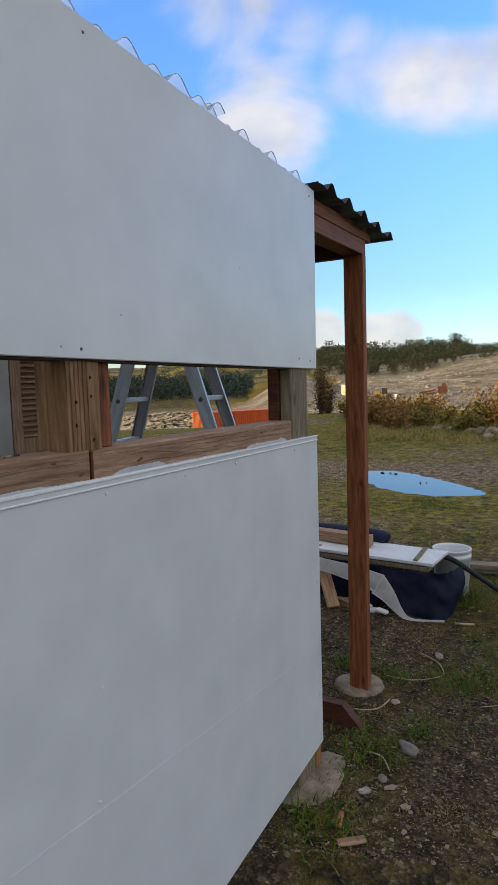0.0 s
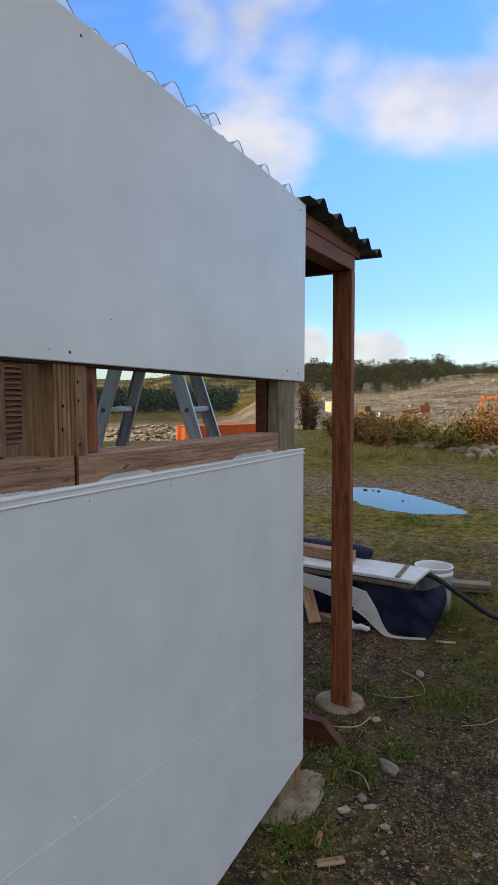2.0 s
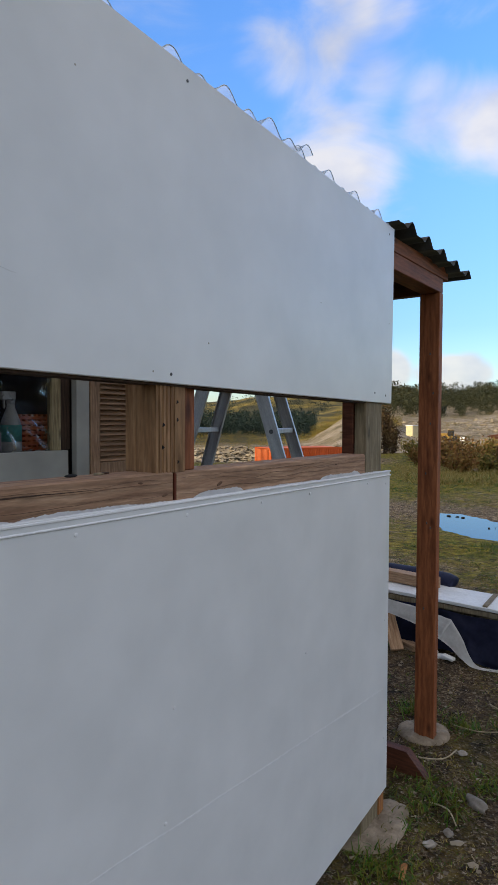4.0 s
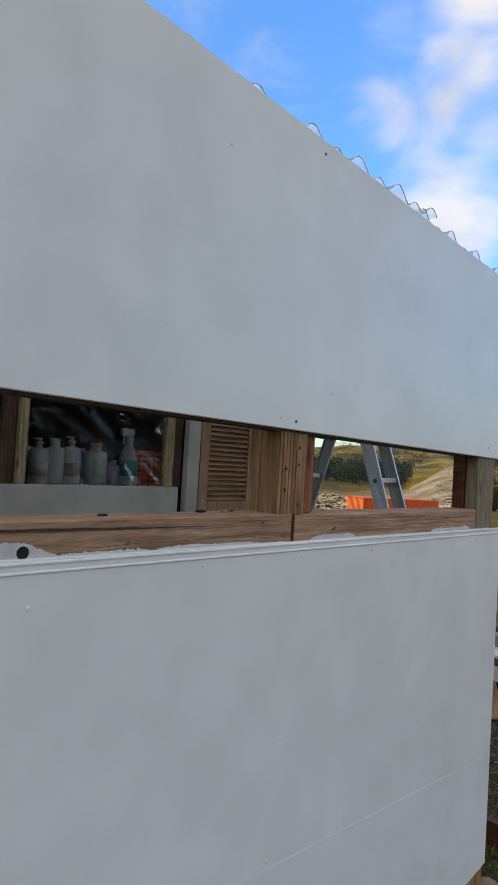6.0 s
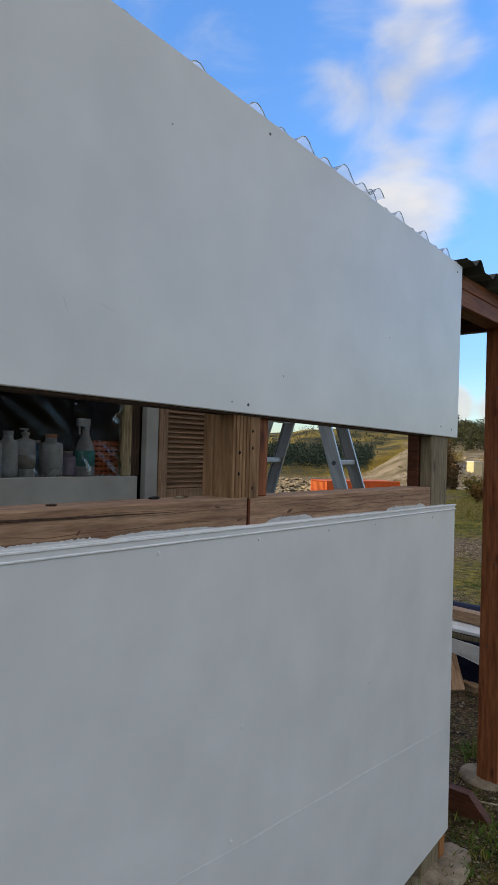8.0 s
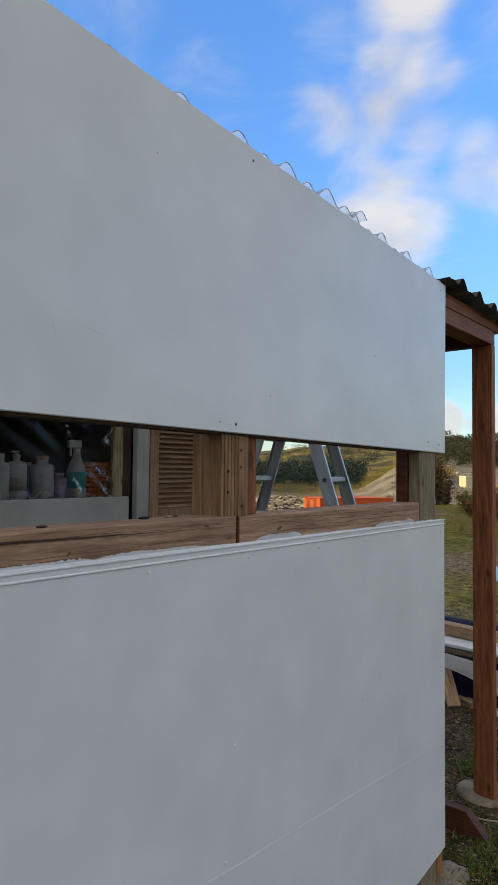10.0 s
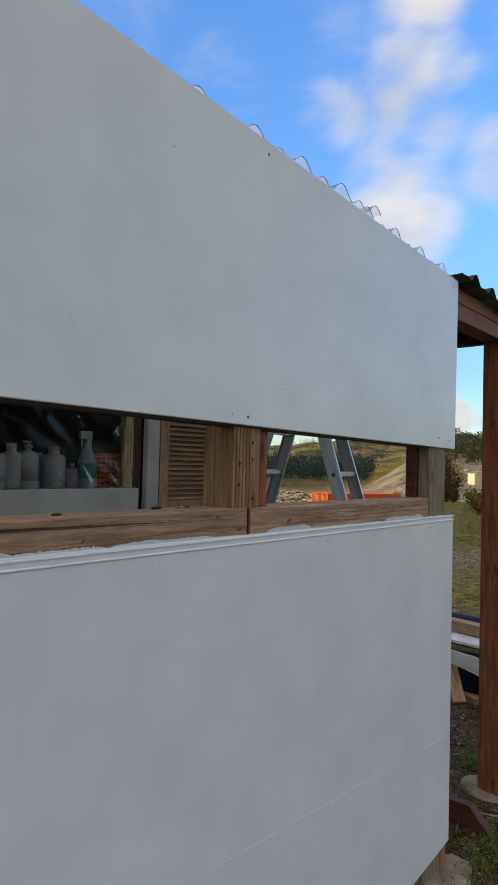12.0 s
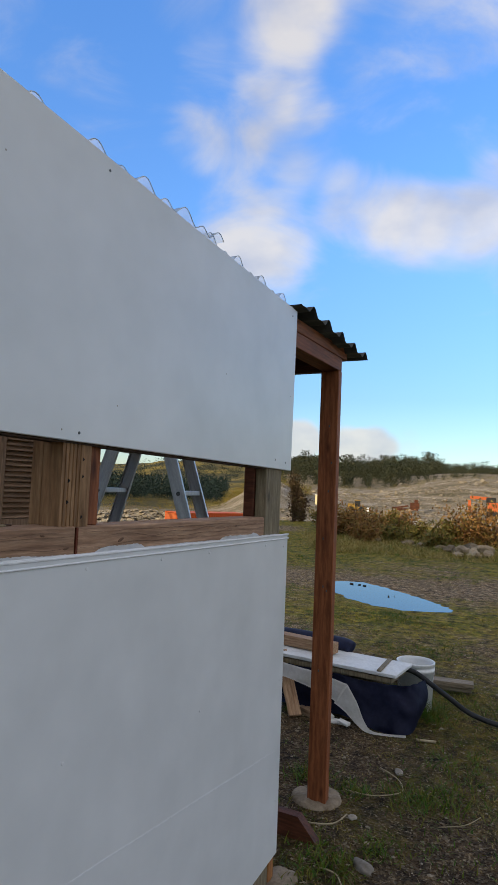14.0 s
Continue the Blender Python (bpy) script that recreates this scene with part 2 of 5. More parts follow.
M["tyre"] = material("tyre_rubber", (0.015, 0.015, 0.015), (0.035, 0.034, 0.033), scale=5, rough=0.9, bump=0.2)
M["orange_machine"] = material("orange_machine_paint", (0.36, 0.075, 0.022), (0.44, 0.11, 0.033), scale=2, rough=0.6, bump=0.05)
M["straw"] = material("dry_stalk", (0.32, 0.25, 0.15), (0.46, 0.38, 0.25), scale=20, rough=0.8, bump=0.1)
M["water"] = bpy.data.materials.new("puddle_water")
M["water"].use_nodes = True
wb = M["water"].node_tree.nodes["Principled BSDF"]
wb.inputs["Base Color"].default_value = (0.03, 0.03, 0.026, 1)
wb.inputs["Roughness"].default_value, wb.inputs["IOR"].default_value = 0.015, 1.33
# room lining: the gloom of the interior is put into its near-black colour
M["inside"] = material("shade_toned_lining", (0.035, 0.03, 0.027), (0.06, 0.05, 0.045), scale=3, rough=0.8, bump=0.05)
M["bottle_white"] = material("bottle_plastic", (0.40, 0.40, 0.38), (0.48, 0.48, 0.45), scale=6, rough=0.4, bump=0.02)
M["bottle_blue"] = material("blue_plastic", (0.03, 0.09, 0.2), (0.05, 0.14, 0.28), scale=6, rough=0.4, bump=0.02)
M["bottle_pink"] = material("mauve_plastic", (0.30, 0.22, 0.30), (0.38, 0.28, 0.36), scale=6, rough=0.4, bump=0.02)
M["bottle_teal"] = material("teal_label", (0.06, 0.28, 0.24), (0.10, 0.36, 0.32), scale=6, rough=0.5, bump=0.02)
M["terracotta"] = material("terracotta", (0.42, 0.13, 0.05), (0.52, 0.2, 0.08), scale=9, rough=0.8, bump=0.2)
M["red_glass"] = material("red_basket_plastic", (0.48, 0.08, 0.02), (0.62, 0.15, 0.04), scale=20, rough=0.4, bump=0.1)
M["label_dark"] = material("label_ink", (0.010, 0.009, 0.009), (0.02, 0.018, 0.017), scale=40, rough=0.8, bump=0)


def clear(name, tint, rough, ior, bump=0.0, scale=8.0, haze=0.0):
    """A thin clear sheet: what lies behind shows straight through, with a gloss that grows at grazing angles, and some milky haze."""
    m = bpy.data.materials.new(name)
    m.use_nodes = True
    n, l = m.node_tree.nodes, m.node_tree.links
    n.clear()
    o = n.new("ShaderNodeOutputMaterial")
    tr = n.new("ShaderNodeBsdfTransparent")
    tr.inputs[0].default_value = (*tint, 1)
    gl = n.new("ShaderNodeBsdfGlossy")
    gl.inputs["Roughness"].default_value = rough
    fr = n.new("ShaderNodeFresnel")
    fr.inputs["IOR"].default_value = ior
    mx = n.new("ShaderNodeMixShader")
    l.new(fr.outputs[0], mx.inputs[0]), l.new(tr.outputs[0], mx.inputs[1]), l.new(gl.outputs[0], mx.inputs[2])
    last = mx.outputs[0]
    if haze:
        df = n.new("ShaderNodeBsdfTranslucent")
        df.inputs[0].default_value = (0.8, 0.85, 0.9, 1)
        m2 = n.new("ShaderNodeMixShader")
        m2.inputs[0].default_value = haze
        l.new(last, m2.inputs[1]), l.new(df.outputs[0], m2.inputs[2])
        last = m2.outputs[0]
    l.new(last, o.inputs[0])
    if bump:
        t = n.new("ShaderNodeTexNoise")
        t.inputs["Scale"].default_value, t.inputs["Detail"].default_value = scale, 3
        t.inputs["Distortion"].default_value = 1.5
        p = n.new("ShaderNodeBump")
        p.inputs["Strength"].default_value, p.inputs["Distance"].default_value = bump, 0.03
        tc = n.new("ShaderNodeTexCoord")
        l.new(tc.outputs["Object"], t.inputs["Vector"])
        l.new(t.outputs["Fac"], p.inputs["Height"]), l.new(p.outputs[0], gl.inputs["Normal"]), l.new(p.outputs[0], fr.inputs["Normal"])
    return m


M["polycarb"] = clear("clear_polycarbonate", (0.95, 0.975, 1.0), 0.15, 1.08, haze=0.6)
M["film"] = clear("clear_plastic_film", (0.58, 0.57, 0.56), 0.08, 1.25, bump=0.8, scale=4, haze=0.045)

# ---------------------------------------------------------------- mesh helpers


def box(bm, lo, hi, bevel=0.0, m=None):
    r = bmesh.ops.create_cube(bm, size=1.0)
    vs = r["verts"]
    s = [hi[i] - lo[i] for i in range(3)]
    c = [(hi[i] + lo[i]) / 2 for i in range(3)]
    bmesh.ops.scale(bm, vec=s, verts=vs)
    bmesh.ops.translate(bm, vec=c, verts=vs)
    if m is not None:
        bmesh.ops.transform(bm, matrix=m, verts=vs)
    if bevel:
        es = list({e for v in vs for e in v.link_edges})
        bmesh.ops.bevel(bm, geom=es, offset=bevel, segments=1, affect="EDGES", profile=0.7)


def made(name, bm, mat, parent=None, label="", smooth=False):
    me = bpy.data.meshes.new(name)
    bmesh.ops.recalc_face_normals(bm, faces=bm.faces)
    if smooth:
        for f in bm.faces:
            f.smooth = True
    bm.to_mesh(me)
    bm.free()
    me.materials.append(M[mat] if isinstance(mat, str) else mat)
    ob = new(name, me)
    if parent is not None:
        ob.parent = parent
    if label:
        ob["label"] = label
    return ob


part = made


def block(name, lo, hi, mat, parent=None, label="", bevel=0.003, m=None):
    """A box as an object whose origin lies at its centre, so that its grain is its own."""
    c = Vector([(lo[i] + hi[i]) / 2 for i in range(3)])
    bm = bmesh.new()
    box(bm, Vector(lo) - c, Vector(hi) - c, bevel)
    ob = made(name, bm, mat, parent, label)
    ob.matrix_basis = (m or Matrix()) @ Matrix.Translation(c)
    return ob


def thing(name, label, category, at=(0, 0, 0), group="", kind=""):
    ob = new(name)
    ob.location = at
    ob.empty_display_size = 0.1
    return tagged(ob, label, category, group, kind)


def prism(bm, pts, lo, hi, axis=0):
    """Extrude the closed outline pts (two coordinates) along axis."""
    def at(p, s):
        c = list(p)
        c.insert(axis, s)
        return bm.verts.new(c)
    a = [at(p, lo) for p in pts]
    b = [at(p, hi) for p in pts]
    bm.faces.new(a), bm.faces.new(b[::-1])
    for i in range(len(pts)):
        j = (i + 1) % len(pts)
        bm.faces.new((a[i], b[i], b[j], a[j]))


def lathe(bm, prof, seg=24, at=(0, 0, 0)):
    """Turn the outline (radius, height) about z."""
    rings = []
    for r, z in prof:
        rings.append([bm.verts.new((at[0] + r * math.cos(2 * math.pi * k / seg), at[1] + r * math.sin(2 * math.pi * k / seg), at[2] + z)) for k in range(seg)])
    for a, b in zip(rings, rings[1:]):
        for k in range(seg):
            bm.faces.new((a[k], a[(k + 1) % seg], b[(k + 1) % seg], b[k]))
    bm.faces.new(rings[0][::-1]), bm.faces.new(rings[-1])


def tube(bm, pts, r, seg=8):
    pts = [Vector(p) for p in pts]
    rings = []
    for i, p in enumerate(pts):
        d = (pts[min(i + 1, len(pts) - 1)] - pts[max(i - 1, 0)]).normalized()
        u = d.orthogonal().normalized()
        v = d.cross(u)
        rr = r[i] if isinstance(r, (list, tuple)) else r
        rings.append([bm.verts.new(p + rr * (math.cos(2 * math.pi * k / seg) * u + math.sin(2 * math.pi * k / seg) * v)) for k in range(seg)])
    for a, b in zip(rings, rings[1:]):
        off = min(range(seg), key=lambda o: sum((a[k].co - b[(k + o) % seg].co).length for k in range(seg)))
        for k in range(seg):
            bm.faces.new((a[k], a[(k + 1) % seg], b[(k + 1 + off) % seg], b[(k + off) % seg]))
    bm.faces.new(rings[0][::-1]), bm.faces.new(rings[-1])


def spline(pts, n=8):
    """A smooth line through pts."""
    pts = [Vector(p) for p in pts]
    q = [pts[0]] + pts + [pts[-1]]
    res = []
    for i in range(1, len(q) - 2):
        for k in range(n):
            t = k / n
            a, b, c, d = q[i - 1], q[i], q[i + 1], q[i + 2]
            res.append(0.5 * (2 * b + (c - a) * t + (2 * a - 5 * b + 4 * c - d) * t * t + (3 * b - a - 3 * c + d) * t ** 3))
    return res + [pts[-1]]


# ---------------------------------------------------------------- terrain
CX, CY = 0.96, -2.2


def smooth(a, b, x):
    t = max(0.0, min(1.0, (x - a) / (b - a)))
    return t * t * (3 - 2 * t)


def piecewise(x, table):
    for (x0, y0), (x1, y1) in zip(table, table[1:]):
        if x <= x1:
            t = max(0.0, (x - x0) / (x1 - x0))
            t = t * t * (3 - 2 * t)
            return y0 + (y1 - y0) * t
    return table[-1][1]


RIGHT = [(0, 0), (22, 0), (27, 0.15), (34, -0.7), (60, -1.3), (110, -1.5), (180, 1.0), (240, 2.6), (330, 9), (420, 14.5), (700, 15), (3000, 10)]
LEFT = [(0, 0), (22, 0), (40, -3.0), (75, -2.8), (120, -3.2), (210, -2.2), (300, 4), (430, 17), (520, 20), (800, 16), (3000, 10)]


def puddle_reach(x, y):
    u, v = (x + 1.46) * 0.74 - (y - 7.05) * 0.67, (x + 1.46) * 0.67 + (y - 7.05) * 0.74
    return math.hypot(u / 1.42, v / 0.72)


def height(x, y):
    dx, dy = x - CX, y - CY
    d = math.hypot(dx, dy)
    az = math.degrees(math.atan2(-dx, dy))
    w = smooth(24.5, 30, az)
    left = piecewise(d, LEFT)
    if d > 210:   # the pasture hill runs out to the left
        left = -2.2 + (left + 2.2) * (0.40 + 0.60 * smooth(40.5, 34.5, az))
    z = piecewise(d, RIGHT) * (1 - w) + left * w
    # quarry shoulder that climbs to the right
    z += 5.0 * smooth(17, 8, az) * smooth(120, 190, d) * (1 - 0.5 * smooth(250, 400, d)) * smooth(-40, 0, az)
    # earth spur behind the container
    z += 4.4 * math.exp(-((az - 25.8) / 3.6) ** 2) * math.exp(-((d - 115) / 30) ** 2)
    # far ridge
    z += 13 * smooth(600, 900, d) * (0.8 + 0.2 * math.sin(az * 0.35 + 0.6)) * (1 - w)
    z += w * smooth(1000, 1500, d) * (36 + 5 * noise.noise((az * 0.3, 2.0, 0.0)))
    # sunlit hills with gullies
    h = smooth(280, 430, d)
    z += h * (4.0 * noise.noise((x * 0.012, y * 0.012, 3.1)) + 3.0 * noise.noise((x * 0.03, y * 0.03, 7.7)))
    # hummocks
    r = smooth(26, 50, d) * (1 - smooth(220, 300, d))
    z += r * (0.55 * noise.noise((x * 0.11, y * 0.11, 0.3)) + 0.35 * noise.noise((x * 0.4, y * 0.4, 1.3)))
    z += (0.012 + 0.03 * smooth(3, 12, d)) * noise.noise((x * 1.3, y * 1.3, 5.0)) * (1 - 0.5 * smooth(20, 30, d)) * smooth(1.0, 1.9, puddle_reach(x, y))
    # puddle hollow
    z -= 0.02 * (1 - smooth(0.95, 1.5, puddle_reach(x, y)))
    # unseen hill added behind the camera to keep the low sun off the yard
    b = (az - 150 + 360) % 360
    b = min(b, 360 - b)
    z += 25 * (1 - smooth(20, 36, b)) * smooth(26, 62, d)
    return z


def zones(x, y):
    """Ground cover: gravel, grass, rubble, hill pasture; last comes a brightness weight by distance."""
    dx, dy = x - CX, y - CY
    d = math.hypot(dx, dy)
    az = math.degrees(math.atan2(-dx, dy))
    n1 = noise.noise((x * 0.35, y * 0.35, 2.0)) + 0.5 * noise.noise((x * 1.1, y * 1.1, 4.0))
    track = 1.0 * math.exp(-((y - 8.0 - 0.25 * (x + 2) + 1.1 * n1) / 2.1) ** 2)
    near = math.exp(-((d - 2.6) / 0.9) ** 2) * smooth(-0.1, 0.5, x)
    under = math.exp(-((x + 0.4) / 0.9) ** 2 - ((y - 1.2) / 0.9) ** 2)
    inside = 1 - smooth(-0.3, 0.2, x) if y < 1.2 else 0
    gravel = max(track, 0.9 * near, under, inside, smooth(0.35, 0.7, n1) * 0.6)
    gravel = max(gravel, math.exp(-((d - 23.5) / 1.2) ** 2) * smooth(20, 24, az))
    rub = smooth(29, 40, d) * (1 - smooth(300, 350, d))
    if az > 27:
        rub *= 1 - smooth(100, 135, d)
    hill = smooth(300, 350, d)
    if az > 27:
        hill = max(hill, smooth(100, 135, d))
    gravel = max(gravel, smooth(20, 26, d) * smooth(27, 30, az))
    gravel = max(gravel, (0.30 + 0.45 * n1) * (1 - smooth(14, 20, d)))
    gravel = max(gravel, (1 - smooth(3.4, 5.4, d)) * (0.62 + 0.35 * n1))
    # weight that rises with distance and brightens the ground colour
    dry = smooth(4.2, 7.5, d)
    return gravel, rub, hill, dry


azs, a = [], -180.0
while a < 180:
    azs.append(a)
    a += 0.35 if 2 <= a < 62 else 6.0
rads, r = [0.12], 0.25
while r < 3500:
    rads.append(r)
    r *= 1.052
verts, cover = [], []
for r in rads:
    for a in azs:
        x, y = CX - r * math.sin(radians(a)), CY + r * math.cos(radians(a))
        verts.append((x, y, height(x, y)))
        cover.append(zones(x, y))
na = len(azs)
faces = [(i * na + k, i * na + (k + 1) % na, (i + 1) * na + (k + 1) % na, (i + 1) * na + k) for i in range(len(rads) - 1) for k in range(na)]
centre = len(verts)
verts.append((CX, CY, 0.0))
cover.append((1, 0, 0, 0))
faces += [(centre, (k + 1) % na, k) for k in range(na)]
me = bpy.data.meshes.new("ground")
me.from_pydata(verts, [], faces)
col = me.color_attributes.new("cover", "FLOAT_COLOR", "POINT")
for i, c in enumerate(cover):
    col.data[i].color = c
for p in me.polygons:
    p.use_smooth = True


def ground_material():
    m = bpy.data.materials.new("ground_cover")
    m.use_nodes = True
    n, l = m.node_tree.nodes, m.node_tree.links
    b = n["Principled BSDF"]
    tc = n.new("ShaderNodeTexCoord")
    at = n.new("ShaderNodeAttribute")
    at.attribute_name = "cover"
    sp = n.new("ShaderNodeSeparateColor")
    l.new(at.outputs["Color"], sp.inputs[0])

    def noi(scale, detail=4, rough=0.6):
        t = n.new("ShaderNodeTexNoise")
        t.inputs["Scale"].default_value, t.inputs["Detail"].default_value, t.inputs["Roughness"].default_value = scale, detail, rough
        l.new(tc.outputs["Object"], t.inputs["Vector"])
        return t.outputs["Fac"]

    def ramp(fac, *stops):
        r = n.new("ShaderNodeValToRGB")
        while len(r.color_ramp.elements) < len(stops):
            r.color_ramp.elements.new(0.5)
        for e, (p, c) in zip(r.color_ramp.elements, stops):
            e.position, e.color = p, (*c, 1)
        l.new(fac, r.inputs[0])
        return r.outputs[0]

    def blend(fac, c1, c2):
        x = n.new("ShaderNodeMix")
        x.data_type = "RGBA"
        l.new(fac, x.inputs["Factor"]), l.new(c1, x.inputs["A"]), l.new(c2, x.inputs["B"])
        return x.outputs["Result"]

    def sharpen(fac, fac2, gain=0.9, lo=0.45, hi=0.65):
        x = n.new("ShaderNodeMath")
        x.operation = "MULTIPLY_ADD"
        x.inputs[1].default_value, x.inputs[2].default_value = gain, -gain / 2
        l.new(fac2, x.inputs[0])
        y = n.new("ShaderNodeMath")
        y.operation = "ADD"
        l.new(fac, y.inputs[0]), l.new(x.outputs[0], y.inputs[1])
        z = n.new("ShaderNodeMapRange")
        z.inputs[1].default_value, z.inputs[2].default_value = lo, hi
        l.new(y.outputs[0], z.inputs[0])
        return z.outputs[0]

    pebbles = n.new("ShaderNodeTexVoronoi")
    pebbles.inputs["Scale"].default_value = 80
    l.new(tc.outputs["Object"], pebbles.inputs["Vector"])
    soil = ramp(noi(30, 6), (0.32, (0.020, 0.010, 0.0035)), (0.5, (0.062, 0.035, 0.013)), (0.72, (0.16, 0.105, 0.05)))
    peb = ramp(pebbles.outputs["Color"], (0.1, (0.028, 0.017, 0.008)), (0.6, (0.085, 0.058, 0.031)), (0.95, (0.32, 0.25, 0.16)))
    gravel = blend(noi(6), soil, peb)
    grass = ramp(noi(2.6, 10, 0.75), (0.33, (0.016, 0.018, 0.003)), (0.44, (0.055, 0.050, 0.006)), (0.54, (0.115, 0.082, 0.012)), (0.66, (0.045, 0.027, 0.009)))
    rub = ramp(noi(0.16, 12, 0.74), (0.34, (0.07, 0.062, 0.026)), (0.46, (0.15, 0.118, 0.07)), (0.58, (0.26, 0.215, 0.155)), (0.70, (0.38, 0.34, 0.28)))
    hill = ramp(noi(0.03, 9, 0.68), (0.38, (0.012, 0.016, 0.006)), (0.48, (0.05, 0.042, 0.010)), (0.57, (0.17, 0.125, 0.022)), (0.70, (0.25, 0.175, 0.04)))
    # multiplies a cover colour by gain, more with distance
    def brighter_far(c, gain):
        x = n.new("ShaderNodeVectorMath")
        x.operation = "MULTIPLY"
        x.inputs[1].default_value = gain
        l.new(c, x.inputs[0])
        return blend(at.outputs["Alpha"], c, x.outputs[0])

    gravel, grass = brighter_far(gravel, (2.8, 2.8, 2.8)), brighter_far(grass, (2.3, 2.35, 1.5))
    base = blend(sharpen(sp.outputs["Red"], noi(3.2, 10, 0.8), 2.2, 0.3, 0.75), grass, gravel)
    base = blend(sharpen(sp.outputs["Green"], noi(0.2, 5), 0.6, 0.4, 0.6), base, rub)
    base = blend(sp.outputs["Blue"], base, hill)
    clump = n.new("ShaderNodeMapRange")   # tufts and bare spots
    clump.inputs[1].default_value, clump.inputs[2].default_value, clump.inputs[3].default_value, clump.inputs[4].default_value = 0.36, 0.64, 0.22, 1.7
    l.new(noi(9, 8, 0.72), clump.inputs[0])
    mott = n.new("ShaderNodeVectorMath")
    mott.operation = "SCALE"
    l.new(base, mott.inputs[0]), l.new(clump.outputs[0], mott.inputs["Scale"])
    l.new(mott.outputs[0], b.inputs["Base Color"])
    b.inputs["Roughness"].default_value = 0.95
    b.inputs["Specular IOR Level"].default_value = 0.2
    bp = n.new("ShaderNodeBump")
    bp.inputs["Strength"].default_value, bp.inputs["Distance"].default_value = 0.8, 0.02
    ad = n.new("ShaderNodeMath")
    ad.operation = "ADD"
    l.new(noi(25, 6), ad.inputs[0]), l.new(pebbles.outputs["Distance"], ad.inputs[1])
    l.new(ad.outputs[0], bp.inputs["Height"]), l.new(bp.outputs[0], b.inputs["Normal"])
    return m


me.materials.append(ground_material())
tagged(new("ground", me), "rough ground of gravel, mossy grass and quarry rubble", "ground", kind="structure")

# ---------------------------------------------------------------- puddle
SHORE = [(-2.72, 7.75), (-2.56, 8.16), (-2.25, 8.18), (-1.9, 7.94), (-1.5, 7.6), (-1.12, 7.28), (-0.8, 6.95), (-0.5, 6.46), (-0.88, 6.17), (-1.15, 6.08), (-1.42, 6.12), (-1.76, 6.34), (-2.05, 6.55), (-2.45, 7.1)]
bm = bmesh.new()
ring = []
for p in spline([(x * 1.0036 + 0.0123 * y + 0.004, 0.9872 * y - 0.0278 * x - 0.0265, -0.016) for x, y in SHORE + SHORE[:1]], 9)[:-1]:
    d = 0.05 * noise.noise((p.x * 3.1, p.y * 3.1, 2)) + 0.045 * noise.noise((p.x * 9, p.y * 9, 5)) + 0.02 * noise.noise((p.x * 25, p.y * 25, 7))
    ring.append(bm.verts.new((p.x + d, p.y + d, p.z)))
bm.faces.new(ring)
tagged(made("puddle", bm, "water"), "shallow puddle of still water that mirrors the sky", "puddle", kind="structure")

# ---------------------------------------------------------------- front wall of the shed
SL = -0.058   # fall of the roof line along y
TOP = -0.0065   # fall of the lower sheet's top edge


def sheet(name, outline, parent):
    """Sheet cladding from its outline (y, z), 9 mm thick, outer face at x = 0."""
    bm = bmesh.new()
    prism(bm, outline, -0.009, 0.0, 0)
    es = [e for e in bm.edges if abs(e.verts[0].co.x) < 1e-6 and abs(e.verts[1].co.x) < 1e-6]
    bmesh.ops.bevel(bm, geom=es, offset=0.0018, segments=1, affect="EDGES")
    return made(name, bm, "panel", parent)


wall = thing("wall_front", "half-clad timber shed wall with white painted sheets", "wall", kind="structure")
upper = sheet("upper_sheet", [(-2.4, 1.587), (0.002, 1.556), (0.012, 2.205), (-2.4, 2.205 - SL * 2.4)], wall)
lower = sheet("lower_sheet", [(-2.4, -0.1), (-1.2, -0.012), (0.0, 0.096), (-0.005, 1.306), (-2.4, 1.306 - TOP * 2.4)], wall)


def screws(parent, name, places, mat, r=0.0045, lift=0.0014):
    bm = bmesh.new()
    lathe(bm, [(r, -0.001), (r, lift * 0.6), (r * 0.55, lift)], 10)
    first = made(name, bm, mat, parent)
    first.matrix_basis = pose(0.0, places[0][0], places[0][1], 0, 90, 0)
    for y, z in places[1:]:
        o = new(name, first.data)
        o.parent = parent
        o.matrix_basis = pose(0.0, y, z, 0, 90, 0)


screws(upper, "screw", [(-1.163, 2.241), (-1.216, 1.592), (-0.149, 1.592), (-0.055, 1.585), (-0.035, 2.174)], "screw", 0.0036)
screws(upper, "filled_nail", [(-1.474, 2.137), (-0.547, 1.849), (-1.086, 1.672), (-1.272, 1.595), (-0.03, 1.85)], "grey_paint", 0.0022, 0.0006)
screws(lower, "nail_head", [(-1.478, 1.278), (-1.163, 1.278), (-0.861, 1.276), (-0.604, 1.275), (-0.2, 1.273), (-1.206, 0.851), (-1.233, 0.6), (-0.04, 1.26),
                            (-0.035, 0.75), (-0.03, 0.3), (-0.62, 0.8), (-1.85, 1.24)], "paint_edge", 0.0045, 0.0022)
bm = bmesh.new()
for a, b, c in [((-1.712, 1.742), (-1.706, 1.727), (-1.703, 1.722)), ((-1.640, 1.745), (-1.612, 1.739), (-1.60, 1.738))]:
    tube(bm, spline([(0.0002, *a), (0.0003, *b), (0.0002, *c)], 4), 0.00022, 4)
part("scratch", bm, "grey_paint", upper, "thin grey scratch in the paint")
# faint lap of paint across the lower sheet
bm = bmesh.new()
lap = [(-1.9 + 0.0475 * k, 0.632 - 0.0036 * k + 0.003 * noise.noise((k * 0.3, 0, 0))) for k in range(41)]
prism(bm, lap[:40] + [(yy, zz - 0.0045 - 0.002 * noise.noise((yy * 3, 4, 0))) for yy, zz in lap[:40]][::-1], 0.0001, 0.0005, 0)
